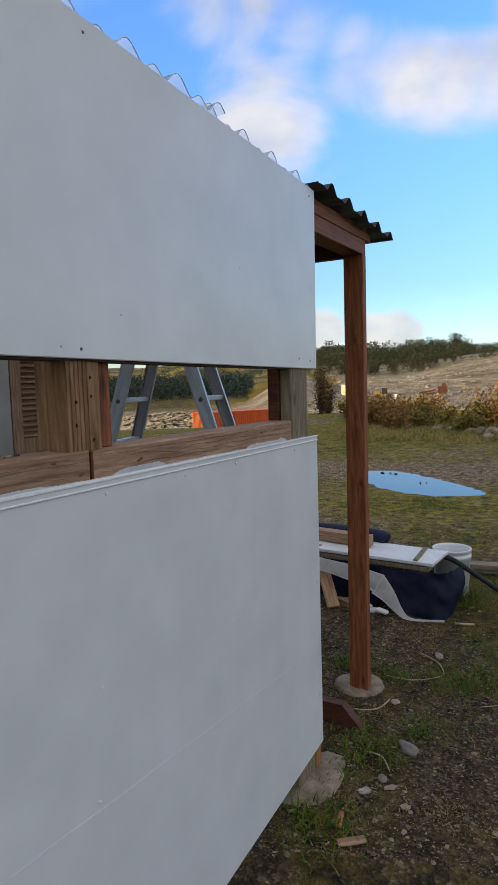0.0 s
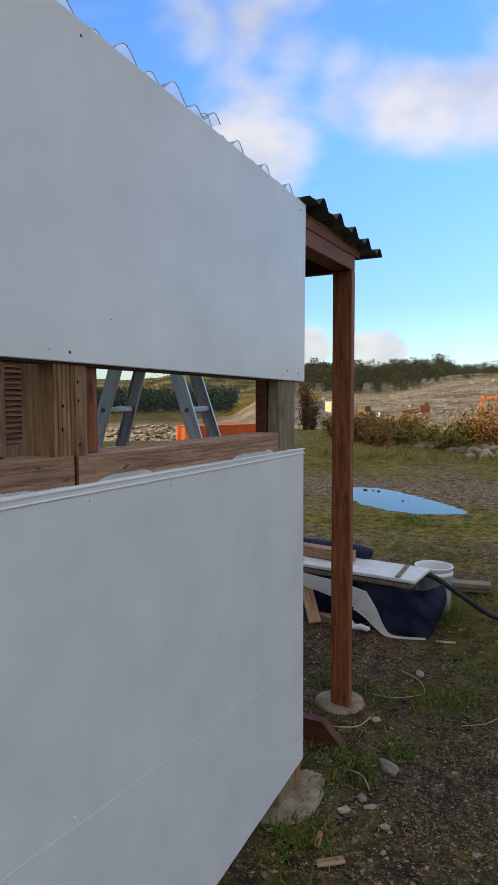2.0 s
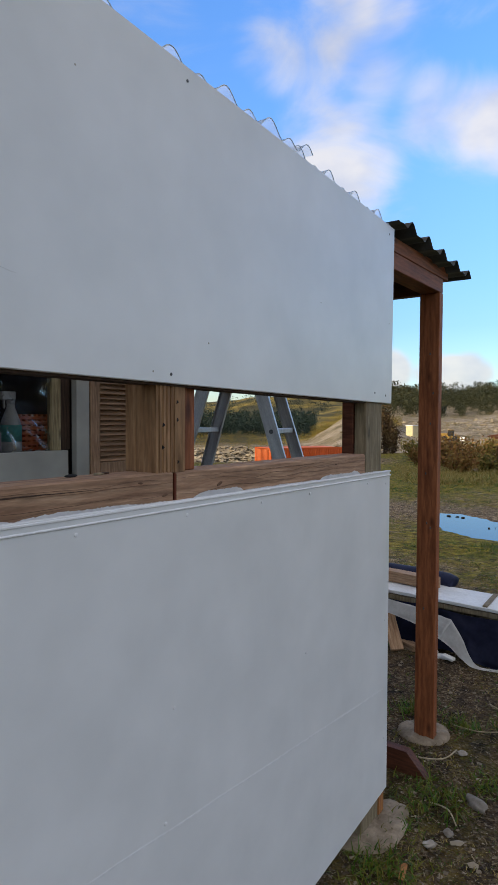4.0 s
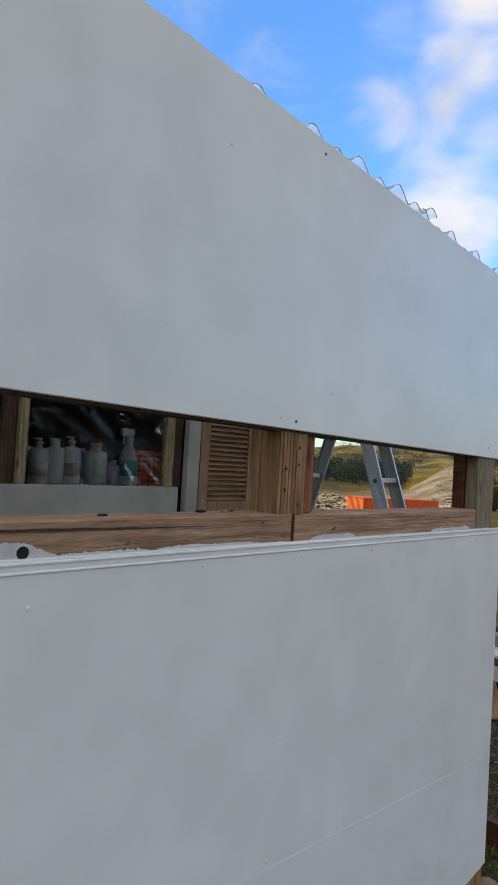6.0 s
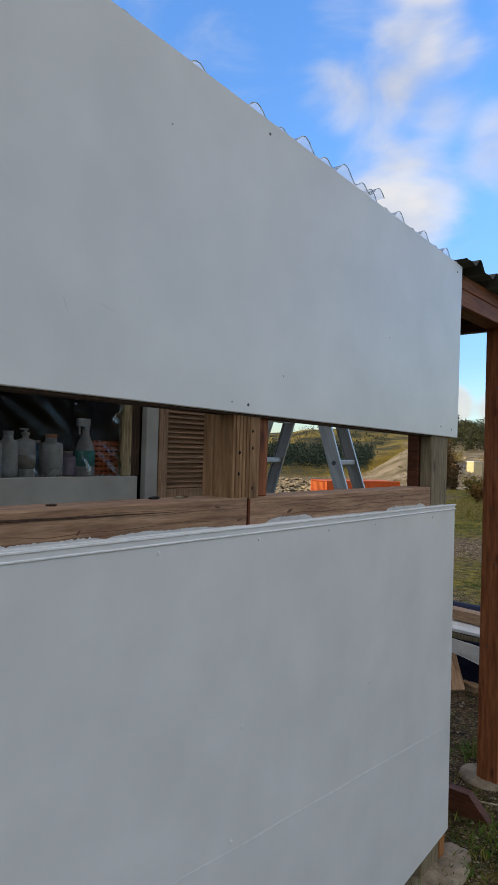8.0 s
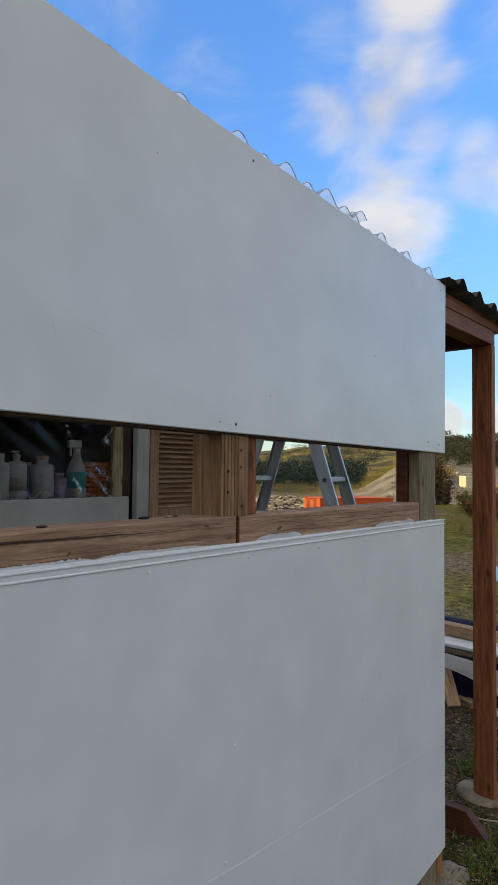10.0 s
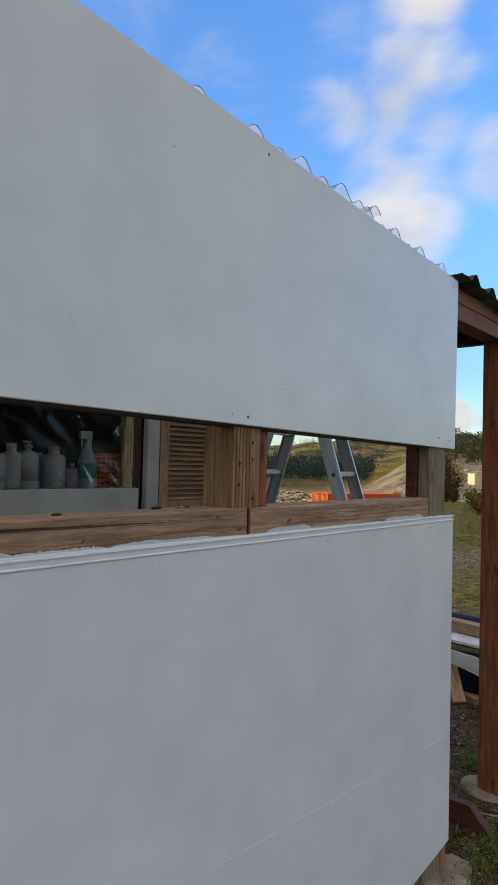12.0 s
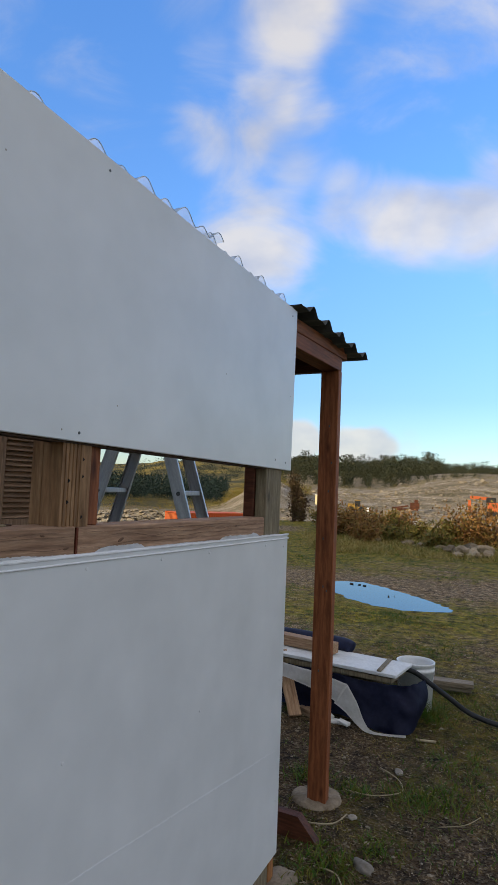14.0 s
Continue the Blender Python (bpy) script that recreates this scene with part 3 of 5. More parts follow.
part("paint_lap", bm, "lap_paint", lower, "faint lap mark in the paint")
# moulded top edge of the lower sheet, thick with paint
bm = bmesh.new()
prism(bm, [(-0.009, 1.3075), (0.0015, 1.3075), (0.0028, 1.3065), (0.0028, 1.3035), (0.0015, 1.3022), (0.0004, 1.3022), (0.0004, 1.3062), (-0.009, 1.3062)], -2.4, -0.004, 1)
prism(bm, [(-0.004, 1.2925), (0.0010, 1.2925), (0.0030, 1.2912), (0.0030, 1.2892), (0.0010, 1.2874), (-0.004, 1.2874)], -2.4, -0.004, 1)
part("top_bead", bm, "paint_edge", lower, "double ridge of white paint along the edge").matrix_basis = Matrix(((1, 0, 0, 0), (0, 1, 0, 0), (0, TOP, 1, 0), (0, 0, 0, 1)))

# rails, posts and studs
block("rail", (-0.10, -2.4, 1.284), (-0.0095, -1.196, 1.378), "pine_y", wall, "bare pine rail with a long split", 0.004)
block("rail", (-0.10, -1.190, 1.280), (-0.0105, -0.199, 1.376), "pine_y", wall, "bare pine rail", 0.004)
block("saw_cut_end", (-0.095, -1.1955, 1.30), (-0.0085, -1.1895, 1.374), "red_cut", wall, "red-stained saw cut", 0.0)
# rail in near-black colour, which puts in the shadow gap below the upper sheet
bm = bmesh.new()
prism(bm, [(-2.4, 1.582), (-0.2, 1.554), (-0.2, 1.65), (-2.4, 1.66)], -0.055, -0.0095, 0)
part("head_rail", bm, "dark_wood", wall, "rail behind the sheet, coloured dark for the shadow gap")
# grooved post: boards with shallow grooves on its face
bm = bmesh.new()
pts, y = [], -1.251
for k in range(5):
    pts += [(-0.012, y), (-0.012, y + 0.0072), (-0.0145, y + 0.0086), (-0.0145, y + 0.0112)]
    y += 0.0122
pts = [(x, yy) for x, yy in pts] + [(-0.012, y), (-0.012, -1.156), (-0.015, -1.153), (-0.072, -1.153), (-0.072, -1.250)]
prism(bm, pts, 1.376, 2.2, 2)
post = part("grooved_post", bm, "pine_z", wall, "brown grooved timber post")
for yy, zz in [(-1.182, 1.532), (-1.181, 1.492), (-1.226, 1.481), (-1.228, 1.432), (-1.179, 1.398)]:
    bm = bmesh.new()
    prism(bm, [(yy - 0.003, zz - 0.004), (yy + 0.0035, zz), (yy + 0.001, zz + 0.003), (yy - 0.002, zz + 0.005)], -0.0135, -0.0112, 0)
    part("nail_dent", bm, "label_dark", post)
block("stud", (-0.118, -1.241, 1.376), (-0.080, -1.19, 2.2), "pine_z", wall, "knotty brown stud")
block("stud", (-0.100, -1.143, 1.376), (-0.030, -1.100, 2.2), "stain_z", wall, "reddish stud")
block("corner_post", (-0.055, -0.197, 0.0), (-0.0105, -0.062, 2.17), "grey_wood_z", wall, "grey weathered corner post")
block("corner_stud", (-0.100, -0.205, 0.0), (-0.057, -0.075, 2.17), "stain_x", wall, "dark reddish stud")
block("cut_block", (-0.07, -0.046, -0.05), (-0.011, -0.001, 0.125), "orange_wood", wall, "orange end of cut timber")
block("grey_foot", (-0.07, -0.10, -0.05), (-0.013, -0.05, 0.125), "grey_wood_z", wall)
block("grey_foot", (-0.07, -0.17, -0.05), (-0.016, -0.108, 0.12), "grey_wood_z", wall)
# knot hole in the rail
bm = bmesh.new()
lathe(bm, [(0.0105, -0.002), (0.0105, 0.0012), (0.007, 0.0014)], 20)
part("bored_hole", bm, "label_dark", wall, "dark bored hole").matrix_basis = pose(-0.0093, -1.861, 1.327, 0, 90, 0)


def paint_smear(y0, y1, top, seed, ragged=0.006):
    """Brushed white paint on the rail's lower edge, with a ragged upper edge."""
    bm = bmesh.new()
    n = max(8, int((y1 - y0) / 0.004))
    a, b = [], []
    for k in range(n + 1):
        t = k / n
        yy = y0 + (y1 - y0) * t
        e = min(1, 6 * t, 6 * (1 - t)) ** 0.5
        h = top * e * (0.55 + 0.35 * noise.noise((yy * 13, seed, 0)) + 0.12 * noise.noise((yy * 60, seed, 4))) + ragged * noise.noise((yy * 210, seed, 1))
        h = max(h, 0.001)
        a.append(bm.verts.new((-0.0082, yy, 1.303 + TOP * yy)))
        b.append(bm.verts.new((-0.0086, yy, 1.3045 + TOP * yy + h)))
    for k in range(n):
        bm.faces.new((a[k], a[k + 1], b[k + 1], b[k]))
    bmesh.ops.solidify(bm, geom=list(bm.faces), thickness=0.0012)
    return part("paint_smear", bm, "paint_edge", wall, "ragged smear of white paint")


paint_smear(-2.1, -1.80, 0.042, 3, 0.003)
paint_smear(-1.83, -1.60, 0.010, 11, 0.006)
paint_smear(-1.60, -1.30, 0.013, 17, 0.002)
paint_smear(-1.33, -1.215, 0.006, 19, 0.003)
paint_smear(-1.13, -0.93, 0.024, 23, 0.002)
paint_smear(-0.98, -0.50, 0.007, 29, 0.002)
paint_smear(-0.53, -0.24, 0.024, 37, 0.002)
paint_smear(-0.26, -0.06, 0.008, 41, 0.003)
# splits and grain figure of the rails


def figure(name, y0, y1, z, wide, seed, mat="dark_wood", sway=0.006, label="", fall=0.0):
    """A fine dark line along the grain, thickest in the middle."""
    n = max(8, int((y1 - y0) / 0.03))
    bm = bmesh.new()
    pts = [(-0.0092, y0 + (y1 - y0) * k / n, z + fall * k / n + sway * noise.noise((k * 0.22, seed, 0)) + 0.0012 * noise.noise((k * 0.9, seed, 2))) for k in range(n + 1)]
    tube(bm, pts, [0.0003 + wide * math.sin(math.pi * k / n) for k in range(n + 1)], 5)
    return part(name, bm, mat, wall, label)


figure("split", -2.35, -1.42, 1.370, 0.0022, 1.0, "dark_wood", 0.002, "dark split along the grain", -0.014)
figure("split", -2.0, -1.6, 1.361, 0.0010, 5.0, "knot_wood", 0.002, "", -0.004)
for k, (y0, y1, z) in enumerate([(-2.2, -1.25, 1.362), (-1.9, -1.22, 1.331), (-2.3, -1.5, 1.322), (-1.55, -1.2, 1.354), (-1.17, -0.30, 1.362), (-1.10, -0.45, 1.350), (-0.95, -0.22, 1.338), (-1.18, -0.6, 1.328), (-0.6, -0.21, 1.352)]):
    figure("grain_line", y0, y1, z, 0.0003, 10.0 + 3 * k, "knot_wood", 0.012)


def knot(y, z, r, turn=0.0):
    """A small dark knot, drawn out along the grain."""
    bm = bmesh.new()
    lathe(bm, [(r, -0.001), (r * 0.9, 0.0004), (r * 0.4, 0.0007)], 14)
    for v in bm.verts:
        v.co *= 1 + 0.25 * noise.noise(v.co * 220 + Vector((y * 9, z * 9, 0)))
    part("knot", bm, "knot_wood", wall, "dark knot in the rail").matrix_basis = pose(-0.0095, y, z, 0, 90, 0) @ pose(0, 0, 0, 0, 0, turn) @ Matrix.Diagonal((0.7, 1.9, 1, 1))


for y, z, r, turn in [(-1.03, 1.338, 0.006, 20), (-0.42, 1.352, 0.0035, 0), (-1.30, 1.360, 0.004, -10), (-1.225, 1.328, 0.005, 15), (-1.66, 1.332, 0.0035, 50)]:
    knot(y, z, r, turn)
# ---------------------------------------------------------------- roofs


def ribbed(bm, y0, y1, x0, x1, base, peak0, pitch, rib, hump, width=0.56, thick=0.0015, fall=SL, zoff=0.0):
    """Ribbed roof sheet, ribs along x; peak0: y of one rib."""
    n = int((y1 - y0) / 0.008)
    rows = []
    for i in range(n + 1):
        yy = y0 + (y1 - y0) * i / n
        u = ((yy - peak0) / pitch + 0.5) % 1.0 - 0.5
        p = abs(u) / (width / 2)
        h = rib * (0.5 * (1 + math.cos(math.pi * min(p, 1)))) ** 0.75
        q = abs(abs(u) - 0.5) / 0.22
        h += hump * 0.5 * (1 + math.cos(math.pi * min(q, 1)))
        rows.append((yy, base + fall * yy + h))
    top = [[bm.verts.new((x, yy, z)) for x in (x0, (x0 + x1) / 2, x1)] for yy, z in rows]
    if not thick:
        for i in range(n):
            for k in range(2):
                bm.faces.new((top[i][k], top[i + 1][k], top[i + 1][k + 1], top[i][k + 1]))
        return
    bot = [[bm.verts.new((x, yy, z - thick)) for x in (x0, (x0 + x1) / 2, x1)] for yy, z in rows]
    for i in range(n):
        for k in range(2):
            bm.faces.new((top[i][k], top[i + 1][k], top[i + 1][k + 1], top[i][k + 1]))
            bm.faces.new((bot[i][k], bot[i][k + 1], bot[i + 1][k + 1], bot[i + 1][k]))
        bm.faces.new((top[i][0], bot[i][0], bot[i + 1][0], top[i + 1][0]))
        bm.faces.new((top[i][2], top[i + 1][2], bot[i + 1][2], bot[i][2]))
    for i in (0, n):
        for k in range(2):
            bm.faces.new((top[i][k], top[i][k + 1], bot[i][k + 1], bot[i][k]))


roof = thing("roof_clear", "clear ribbed plastic roofing sheets over the shed", "roof", kind="structure")
bm = bmesh.new()
ribbed(bm, -2.4, -0.598, -1.55, -0.004, 2.245, -0.629, 0.194, 0.037, 0.020, thick=0, fall=-0.0113)
s1 = part("clear_sheet", bm, "polycarb", roof, smooth=True)
bm = bmesh.new()
ribbed(bm, -0.72, -0.005, -1.55, -0.012, 2.199, -0.114, 0.183, 0.040, 0.018, thick=0)
s2 = part("clear_sheet", bm, "polycarb", roof, smooth=True)


def sheet_edge(y0, y1, x, base, peak0, pitch, rib, hump, fall, width=0.56):
    """The cut edge of a ribbed sheet, which catches the light."""
    pts = []
    n = int((y1 - y0) / 0.01)
    for i in range(n + 1):
        yy = y0 + (y1 - y0) * i / n
        u = ((yy - peak0) / pitch + 0.5) % 1.0 - 0.5
        h = rib * (0.5 * (1 + math.cos(math.pi * min(abs(u) / (width / 2), 1)))) ** 0.75
        h += hump * 0.5 * (1 + math.cos(math.pi * min(abs(abs(u) - 0.5) / 0.22, 1)))
        pts.append((x, yy, base + fall * yy + h))
    bm = bmesh.new()
    tube(bm, pts, 0.0013, 5)
    part("cut_edge", bm, "poly_edge", roof, "bluish cut edge of the clear sheet", smooth=True)


sheet_edge(-2.4, -0.598, -0.003, 2.245, -0.629, 0.194, 0.037, 0.020, -0.0113)
sheet_edge(-0.72, -0.005, -0.011, 2.199, -0.114, 0.183, 0.040, 0.018, SL)
s1.visible_shadow = s2.visible_shadow = False
bm = bmesh.new()
for y in (-2.2, -1.2, -0.15):
    box(bm, (-1.55, y - 0.02, 2.09 + SL * y), (-0.02, y + 0.02, 2.185 + SL * y), 0.003)
part("rafter", bm, "pine_x", roof)

porch = thing("porch_roof", "small porch roof of dark ribbed steel on brown timber", "roof", kind="structure")
bm = bmesh.new()
ribbed(bm, -0.02, 0.885, -1.3, 0.03, 2.222, 0.117, 0.182, 0.036, 0.004, 0.55, 0.0012)
part("steel_sheet", bm, "dark_iron", porch, "dark ribbed steel roofing", smooth=True)
block("fascia", (-0.080, 0.003, 2.147), (-0.036, 0.745, 2.203), "stain_y", porch, "brown stained upper batten", m=None)
block("beam", (-0.123, 0.003, 2.077), (-0.033, 0.664, 2.143), "stain_y", porch, "brown stained beam")
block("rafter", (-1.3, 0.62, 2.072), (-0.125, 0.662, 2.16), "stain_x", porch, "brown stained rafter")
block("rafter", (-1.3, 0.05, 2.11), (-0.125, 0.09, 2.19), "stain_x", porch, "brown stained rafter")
pst = block("post", (-0.124, 0.617, 0.0), (-0.031, 0.662, 2.076), "stain_z", porch, "brown stained timber post")
for zz, yy in [(1.62, 0), (1.48, 0), (1.25, 0), (1.02, 0), (1.0, 0), (0.62, 0), (1.8, 0)]:
    xx = -0.078 + 0.025 * math.sin(zz * 40)
    o = block("nail", (xx - 0.003, 0.6155, zz - 0.005), (xx + 0.003, 0.618, zz + 0.005), "screw", porch, bevel=0)


def pad(name, at, rx, ry, h, seed, label):
    """A rough lump of cast concrete."""
    bm = bmesh.new()
    n, rings = 40, []
    for f, z in [(1.06, -0.06), (1.0, 0.0), (0.93, h * 0.8), (0.8, h), (0.4, h * 1.03), (0.05, h * 1.03)]:
        rg = []
        for k in range(n):
            t = 2 * math.pi * k / n
            w = 1 + 0.16 * noise.noise((math.cos(t) * 1.4, math.sin(t) * 1.4, seed)) + 0.05 * noise.noise((math.cos(t) * 5, math.sin(t) * 5, seed))
            rg.append(bm.verts.new((f * rx * w * math.cos(t), f * ry * w * math.sin(t), z + 0.013 * noise.noise((f * math.cos(t) * 3, f * math.sin(t) * 3, seed + 5)) + 0.005 * noise.noise((f * math.cos(t) * 9, f * math.sin(t) * 9, seed)))))
        rings.append(rg)
    for a, b in zip(rings, rings[1:]):
        for k in range(n):
            bm.faces.new((a[k], a[(k + 1) % n], b[(k + 1) % n], b[k]))
    bm.faces.new(rings[-1])
    ob = made(name, bm, "concrete", smooth=True)
    ob.location = at
    return tagged(ob, label, "footing")


pad("concrete_footing", (-0.095, 0.68, -0.016), 0.125, 0.125, 0.035, 1.0, "rough round concrete footing under the brown post")
pad("concrete_footing", (0.0, -0.10, -0.030), 0.125, 0.19, 0.04, 6.0, "rough concrete footing under the wall corner")

# low brown timber behind the corner, its end cut at a slant
bm = bmesh.new()
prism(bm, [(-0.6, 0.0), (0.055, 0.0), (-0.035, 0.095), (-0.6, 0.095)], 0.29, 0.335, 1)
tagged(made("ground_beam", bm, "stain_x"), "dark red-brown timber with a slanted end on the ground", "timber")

# ---------------------------------------------------------------- house behind the shed
BX = -1.60
house = thing("house_wall", "timber house wall with plastic-covered window", "wall", kind="structure")
block("sill_board", (BX - 0.02, -3.2, 0.62), (BX + 0.012, -0.209, 1.341), "grey_paint", house, "grey painted board below the window")
block("window_strip", (BX - 0.03, -0.304, 1.342), (BX + 0.008, -0.250, 2.06), "aged_strip", house, "flaking yellowish timber strip")
block("window_strip", (BX - 0.03, -1.092, 1.342), (BX + 0.008, -1.050, 2.06), "aged_strip", house, "flaking yellowish timber strip")
block("dark_jamb", (BX - 0.06, -0.249, 1.342), (BX - 0.012, -0.180, 2.06), "dark_wood", house)
block("dark_jamb", (BX - 0.06, -1.16, 1.342), (BX - 0.012, -1.094, 2.06), "dark_wood", house)
block("corner_board", (BX - 0.01, -0.174, 0.0), (BX + 0.03, -0.091, 2.06), "grey_paint", house, "pale grey corner board")
block("cladding", (BX - 0.03, -3.2, 2.062), (BX, 0.40, 2.6), "dark_wood", house)
block("cladding", (BX - 0.03, -3.2, 0.0), (BX - 0.021, 0.40, 0.61), "dark_wood", house)
block("cladding", (BX - 0.06, -0.0905, 0.0), (BX - 0.03, 0.40, 2.06), "dark_wood", house)
block("end_wall", (-4.2, 0.40, 0.0), (BX - 0.0, 0.44, 2.6), "dark_wood", house)
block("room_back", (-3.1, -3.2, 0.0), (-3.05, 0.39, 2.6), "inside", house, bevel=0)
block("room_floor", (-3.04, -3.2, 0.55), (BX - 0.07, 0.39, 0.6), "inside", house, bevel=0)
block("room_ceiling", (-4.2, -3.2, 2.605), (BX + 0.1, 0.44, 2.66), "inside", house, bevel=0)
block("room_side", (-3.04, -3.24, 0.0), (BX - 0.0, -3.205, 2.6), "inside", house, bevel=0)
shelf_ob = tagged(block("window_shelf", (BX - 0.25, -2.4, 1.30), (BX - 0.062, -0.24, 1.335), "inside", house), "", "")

# plastic film, creased
bm = bmesh.new()
ny, nz = 60, 40
gv = []
for i in range(nz + 1):
    row = []
    for k in range(ny + 1):
        yy, zz = -1.049 + 0.744 * k / ny, 1.341 + 0.72 * i / nz
        s = yy * 0.8 + zz
        row.append(bm.verts.new((BX - 0.012 + 0.012 * noise.noise((s * 9, (zz - yy) * 2.0, 0)) + 0.005 * noise.noise((s * 26, zz * 5, 3)) + 0.022 * (1 - abs(noise.noise((s * 7 + 2, (zz - yy) * 1.5, 6)))) ** 8, yy, zz)))
    gv.append(row)
for i in range(nz):
    for k in range(ny):
        bm.faces.new((gv[i][k], gv[i][k + 1], gv[i + 1][k + 1], gv[i + 1][k]))
bmesh.ops.solidify(bm, geom=list(bm.faces), thickness=0.001)
film1 = part("plastic_film", bm, "film", house, "creased clear plastic film", smooth=True)
film1.visible_shadow = False
bm = bmesh.new()
prism(bm, [(-2.4, 1.343), (-1.161, 1.343), (-1.161, 2.06), (-2.4, 2.06)], BX - 0.03, BX - 0.028, 0)
film2 = part("pane", bm, "film", house, "dark window pane")
film2.visible_shadow = False

# louvred shutter
shutter = thing("louvred_shutter", "brown wooden louvred shutter against the house wall", "shutter", (BX + 0.0, 0, 0))
block("stile", (0.0, -0.084, 0.9), (0.03, -0.022, 2.0), "louver_frame", shutter)
block("stile", (0.0, 0.280, 0.9), (0.03, 0.335, 2.0), "louver_frame", shutter)
block("bottom_rail", (0.0, -0.0215, 0.9), (0.03, 0.279, 1.270), "louver_frame", shutter)
block("top_rail", (0.0, -0.0215, 1.93), (0.03, 0.279, 2.0), "louver_frame", shutter)
bm = bmesh.new()
box(bm, (-0.016, -0.149, -0.003), (0.016, 0.149, 0.003), 0.002)
slat_mesh = None
for k in range(24):
    if slat_mesh is None:
        s = part("slat", bm, "louver", shutter)
        slat_mesh = s.data
    else:
        s = new("slat", slat_mesh)
        s.parent = shutter
    s.matrix_basis = pose(0.014, 0.129, 1.286 + 0.0268 * k, 0, 38, 0)
block("backing", (-0.004, -0.02, 1.0), (-0.002, 0.278, 1.94), "louver_frame", shutter)


# bottles on the window shelf
def bottle(y, w, h, mat, kind="pump", label="", tint_label=None, x=BX - 0.11):
    ob = thing("bottle" if kind != "spray" else "spray_bottle", label, "bottle", (x, y, 1.336))
    bm = bmesh.new()
    w, h = w * 1.3, h * 1.12
    r = w / 2
    if kind == "tub":
        lathe(bm, [(r * 0.9, 0), (r, 0.01), (r, h * 0.8), (r * 0.9, h * 0.86), (r * 0.5, h * 0.9), (r * 0.45, h)], 20)
    elif kind == "spray":
        lathe(bm, [(r * 0.95, 0), (r, 0.01), (r, h * 0.42), (r * 0.8, h * 0.55), (r * 0.42, h * 0.72), (r * 0.36, h * 0.8)], 20)
    else:
        lathe(bm, [(r * 0.95, 0), (r, 0.008), (r, h * 0.7), (r * 0.85, h * 0.76), (r * 0.3, h * 0.8), (r * 0.3, h * 0.86)], 20)
    part("body", bm, mat, ob, smooth=True)
    bm = bmesh.new()
    if kind == "spray":
        lathe(bm, [(r * 0.4, h * 0.8), (r * 0.4, h * 0.86)], 14)
        box(bm, (-0.012, -0.05, h * 0.86), (0.012, 0.022, h), 0.004)
        box(bm, (-0.005, -0.04, h * 0.72), (0.005, -0.03, h * 0.87), 0.002)
        part("trigger", bm, "bottle_white", ob)
    elif kind == "pump":
        lathe(bm, [(r * 0.4, h * 0.86), (r * 0.4, h * 0.92), (r * 0.15, h * 0.93), (r * 0.15, h)], 12)
        box(bm, (-0.008, -0.03, h * 0.96), (0.008, 0.012, h), 0.003)
        part("pump", bm, "bottle_white", ob)
    else:
        lathe(bm, [(r * 0.5, h), (r * 0.5, h * 1.1)], 14)
        part("cap", bm, tint_label or "bottle_white", ob)
    if tint_label and kind != "tub":
        bm = bmesh.new()
        lathe(bm, [(r * 1.015, h * 0.18), (r * 1.015, h * 0.45)], 20)
        part("label", bm, tint_label, ob, smooth=True)
    return ob


def back_y(y1, x=BX - 0.11):
    """Place along the house wall, at depth x, of a thing that shows through the gap at y1 near the front wall."""
    return -2.385 + (y1 + 2.353) * (0.929 - x) / 1.029


bottle(back_y(-1.787), 0.068, 0.185, "bottle_white", "pump", "white pump bottle on the window shelf", "grey_paint")
bottle(back_y(-1.757), 0.07, 0.17, "bottle_white", "tub", "plain white squat bottle on the window shelf")
bottle(back_y(-1.724), 0.072, 0.20, "bottle_white", "pump", "white pump bottle with grey label", "grey_paint")
bottle(back_y(-1.690), 0.055, 0.14, "bottle_blue", "tub", "blue bottle on the window shelf", x=BX - 0.16)
bottle(back_y(-1.672), 0.085, 0.165, "bottle_white", "tub", "white tub with an orange cap", "terracotta")
bottle(back_y(-1.625), 0.075, 0.10, "bottle_pink", "tub", "mauve jar on the window shelf", x=BX - 0.15)
bottle(back_y(-1.600), 0.075, 0.255, "bottle_white", "spray", "white trigger spray bottle with teal label", "bottle_teal", x=BX - 0.10)
bk = thing("basket", "orange-red plastic basket on the window shelf", "basket", (BX - 0.16, back_y(-1.553, BX - 0.16), 1.336))
bm = bmesh.new()
for k in range(7):
    box(bm, (-0.06, -0.115, 0.004 + k * 0.025), (0.06, 0.115, 0.022 + k * 0.025), 0.003)
for k in range(8):
    box(bm, (-0.058, -0.11 + k * 0.03, 0), (0.058, -0.095 + k * 0.03, 0.18), 0.002)
part("weave", bm, "red_glass", bk)
pt = thing("flower_pot", "small terracotta flower pot on the window shelf", "pot", (BX - 0.13, back_y(-1.905), 1.336))
bm = bmesh.new()
lathe(bm, [(0.035, 0), (0.045, 0.075), (0.05, 0.078), (0.05, 0.1), (0.043, 0.1), (0.04, 0.08)], 20)
part("body", bm, "terracotta", pt, smooth=True)
bm = bmesh.new()
for k in range(10):
    yy = -1.42 + k * 0.027
    tube(bm, [(BX - 0.32, yy, 1.336), (BX - 0.32, yy, 2.0)], 0.004, 6)
wr = thing("wire_rack", "upright wire rack behind the window", "rack")
part("wires", bm, "alu", wr)

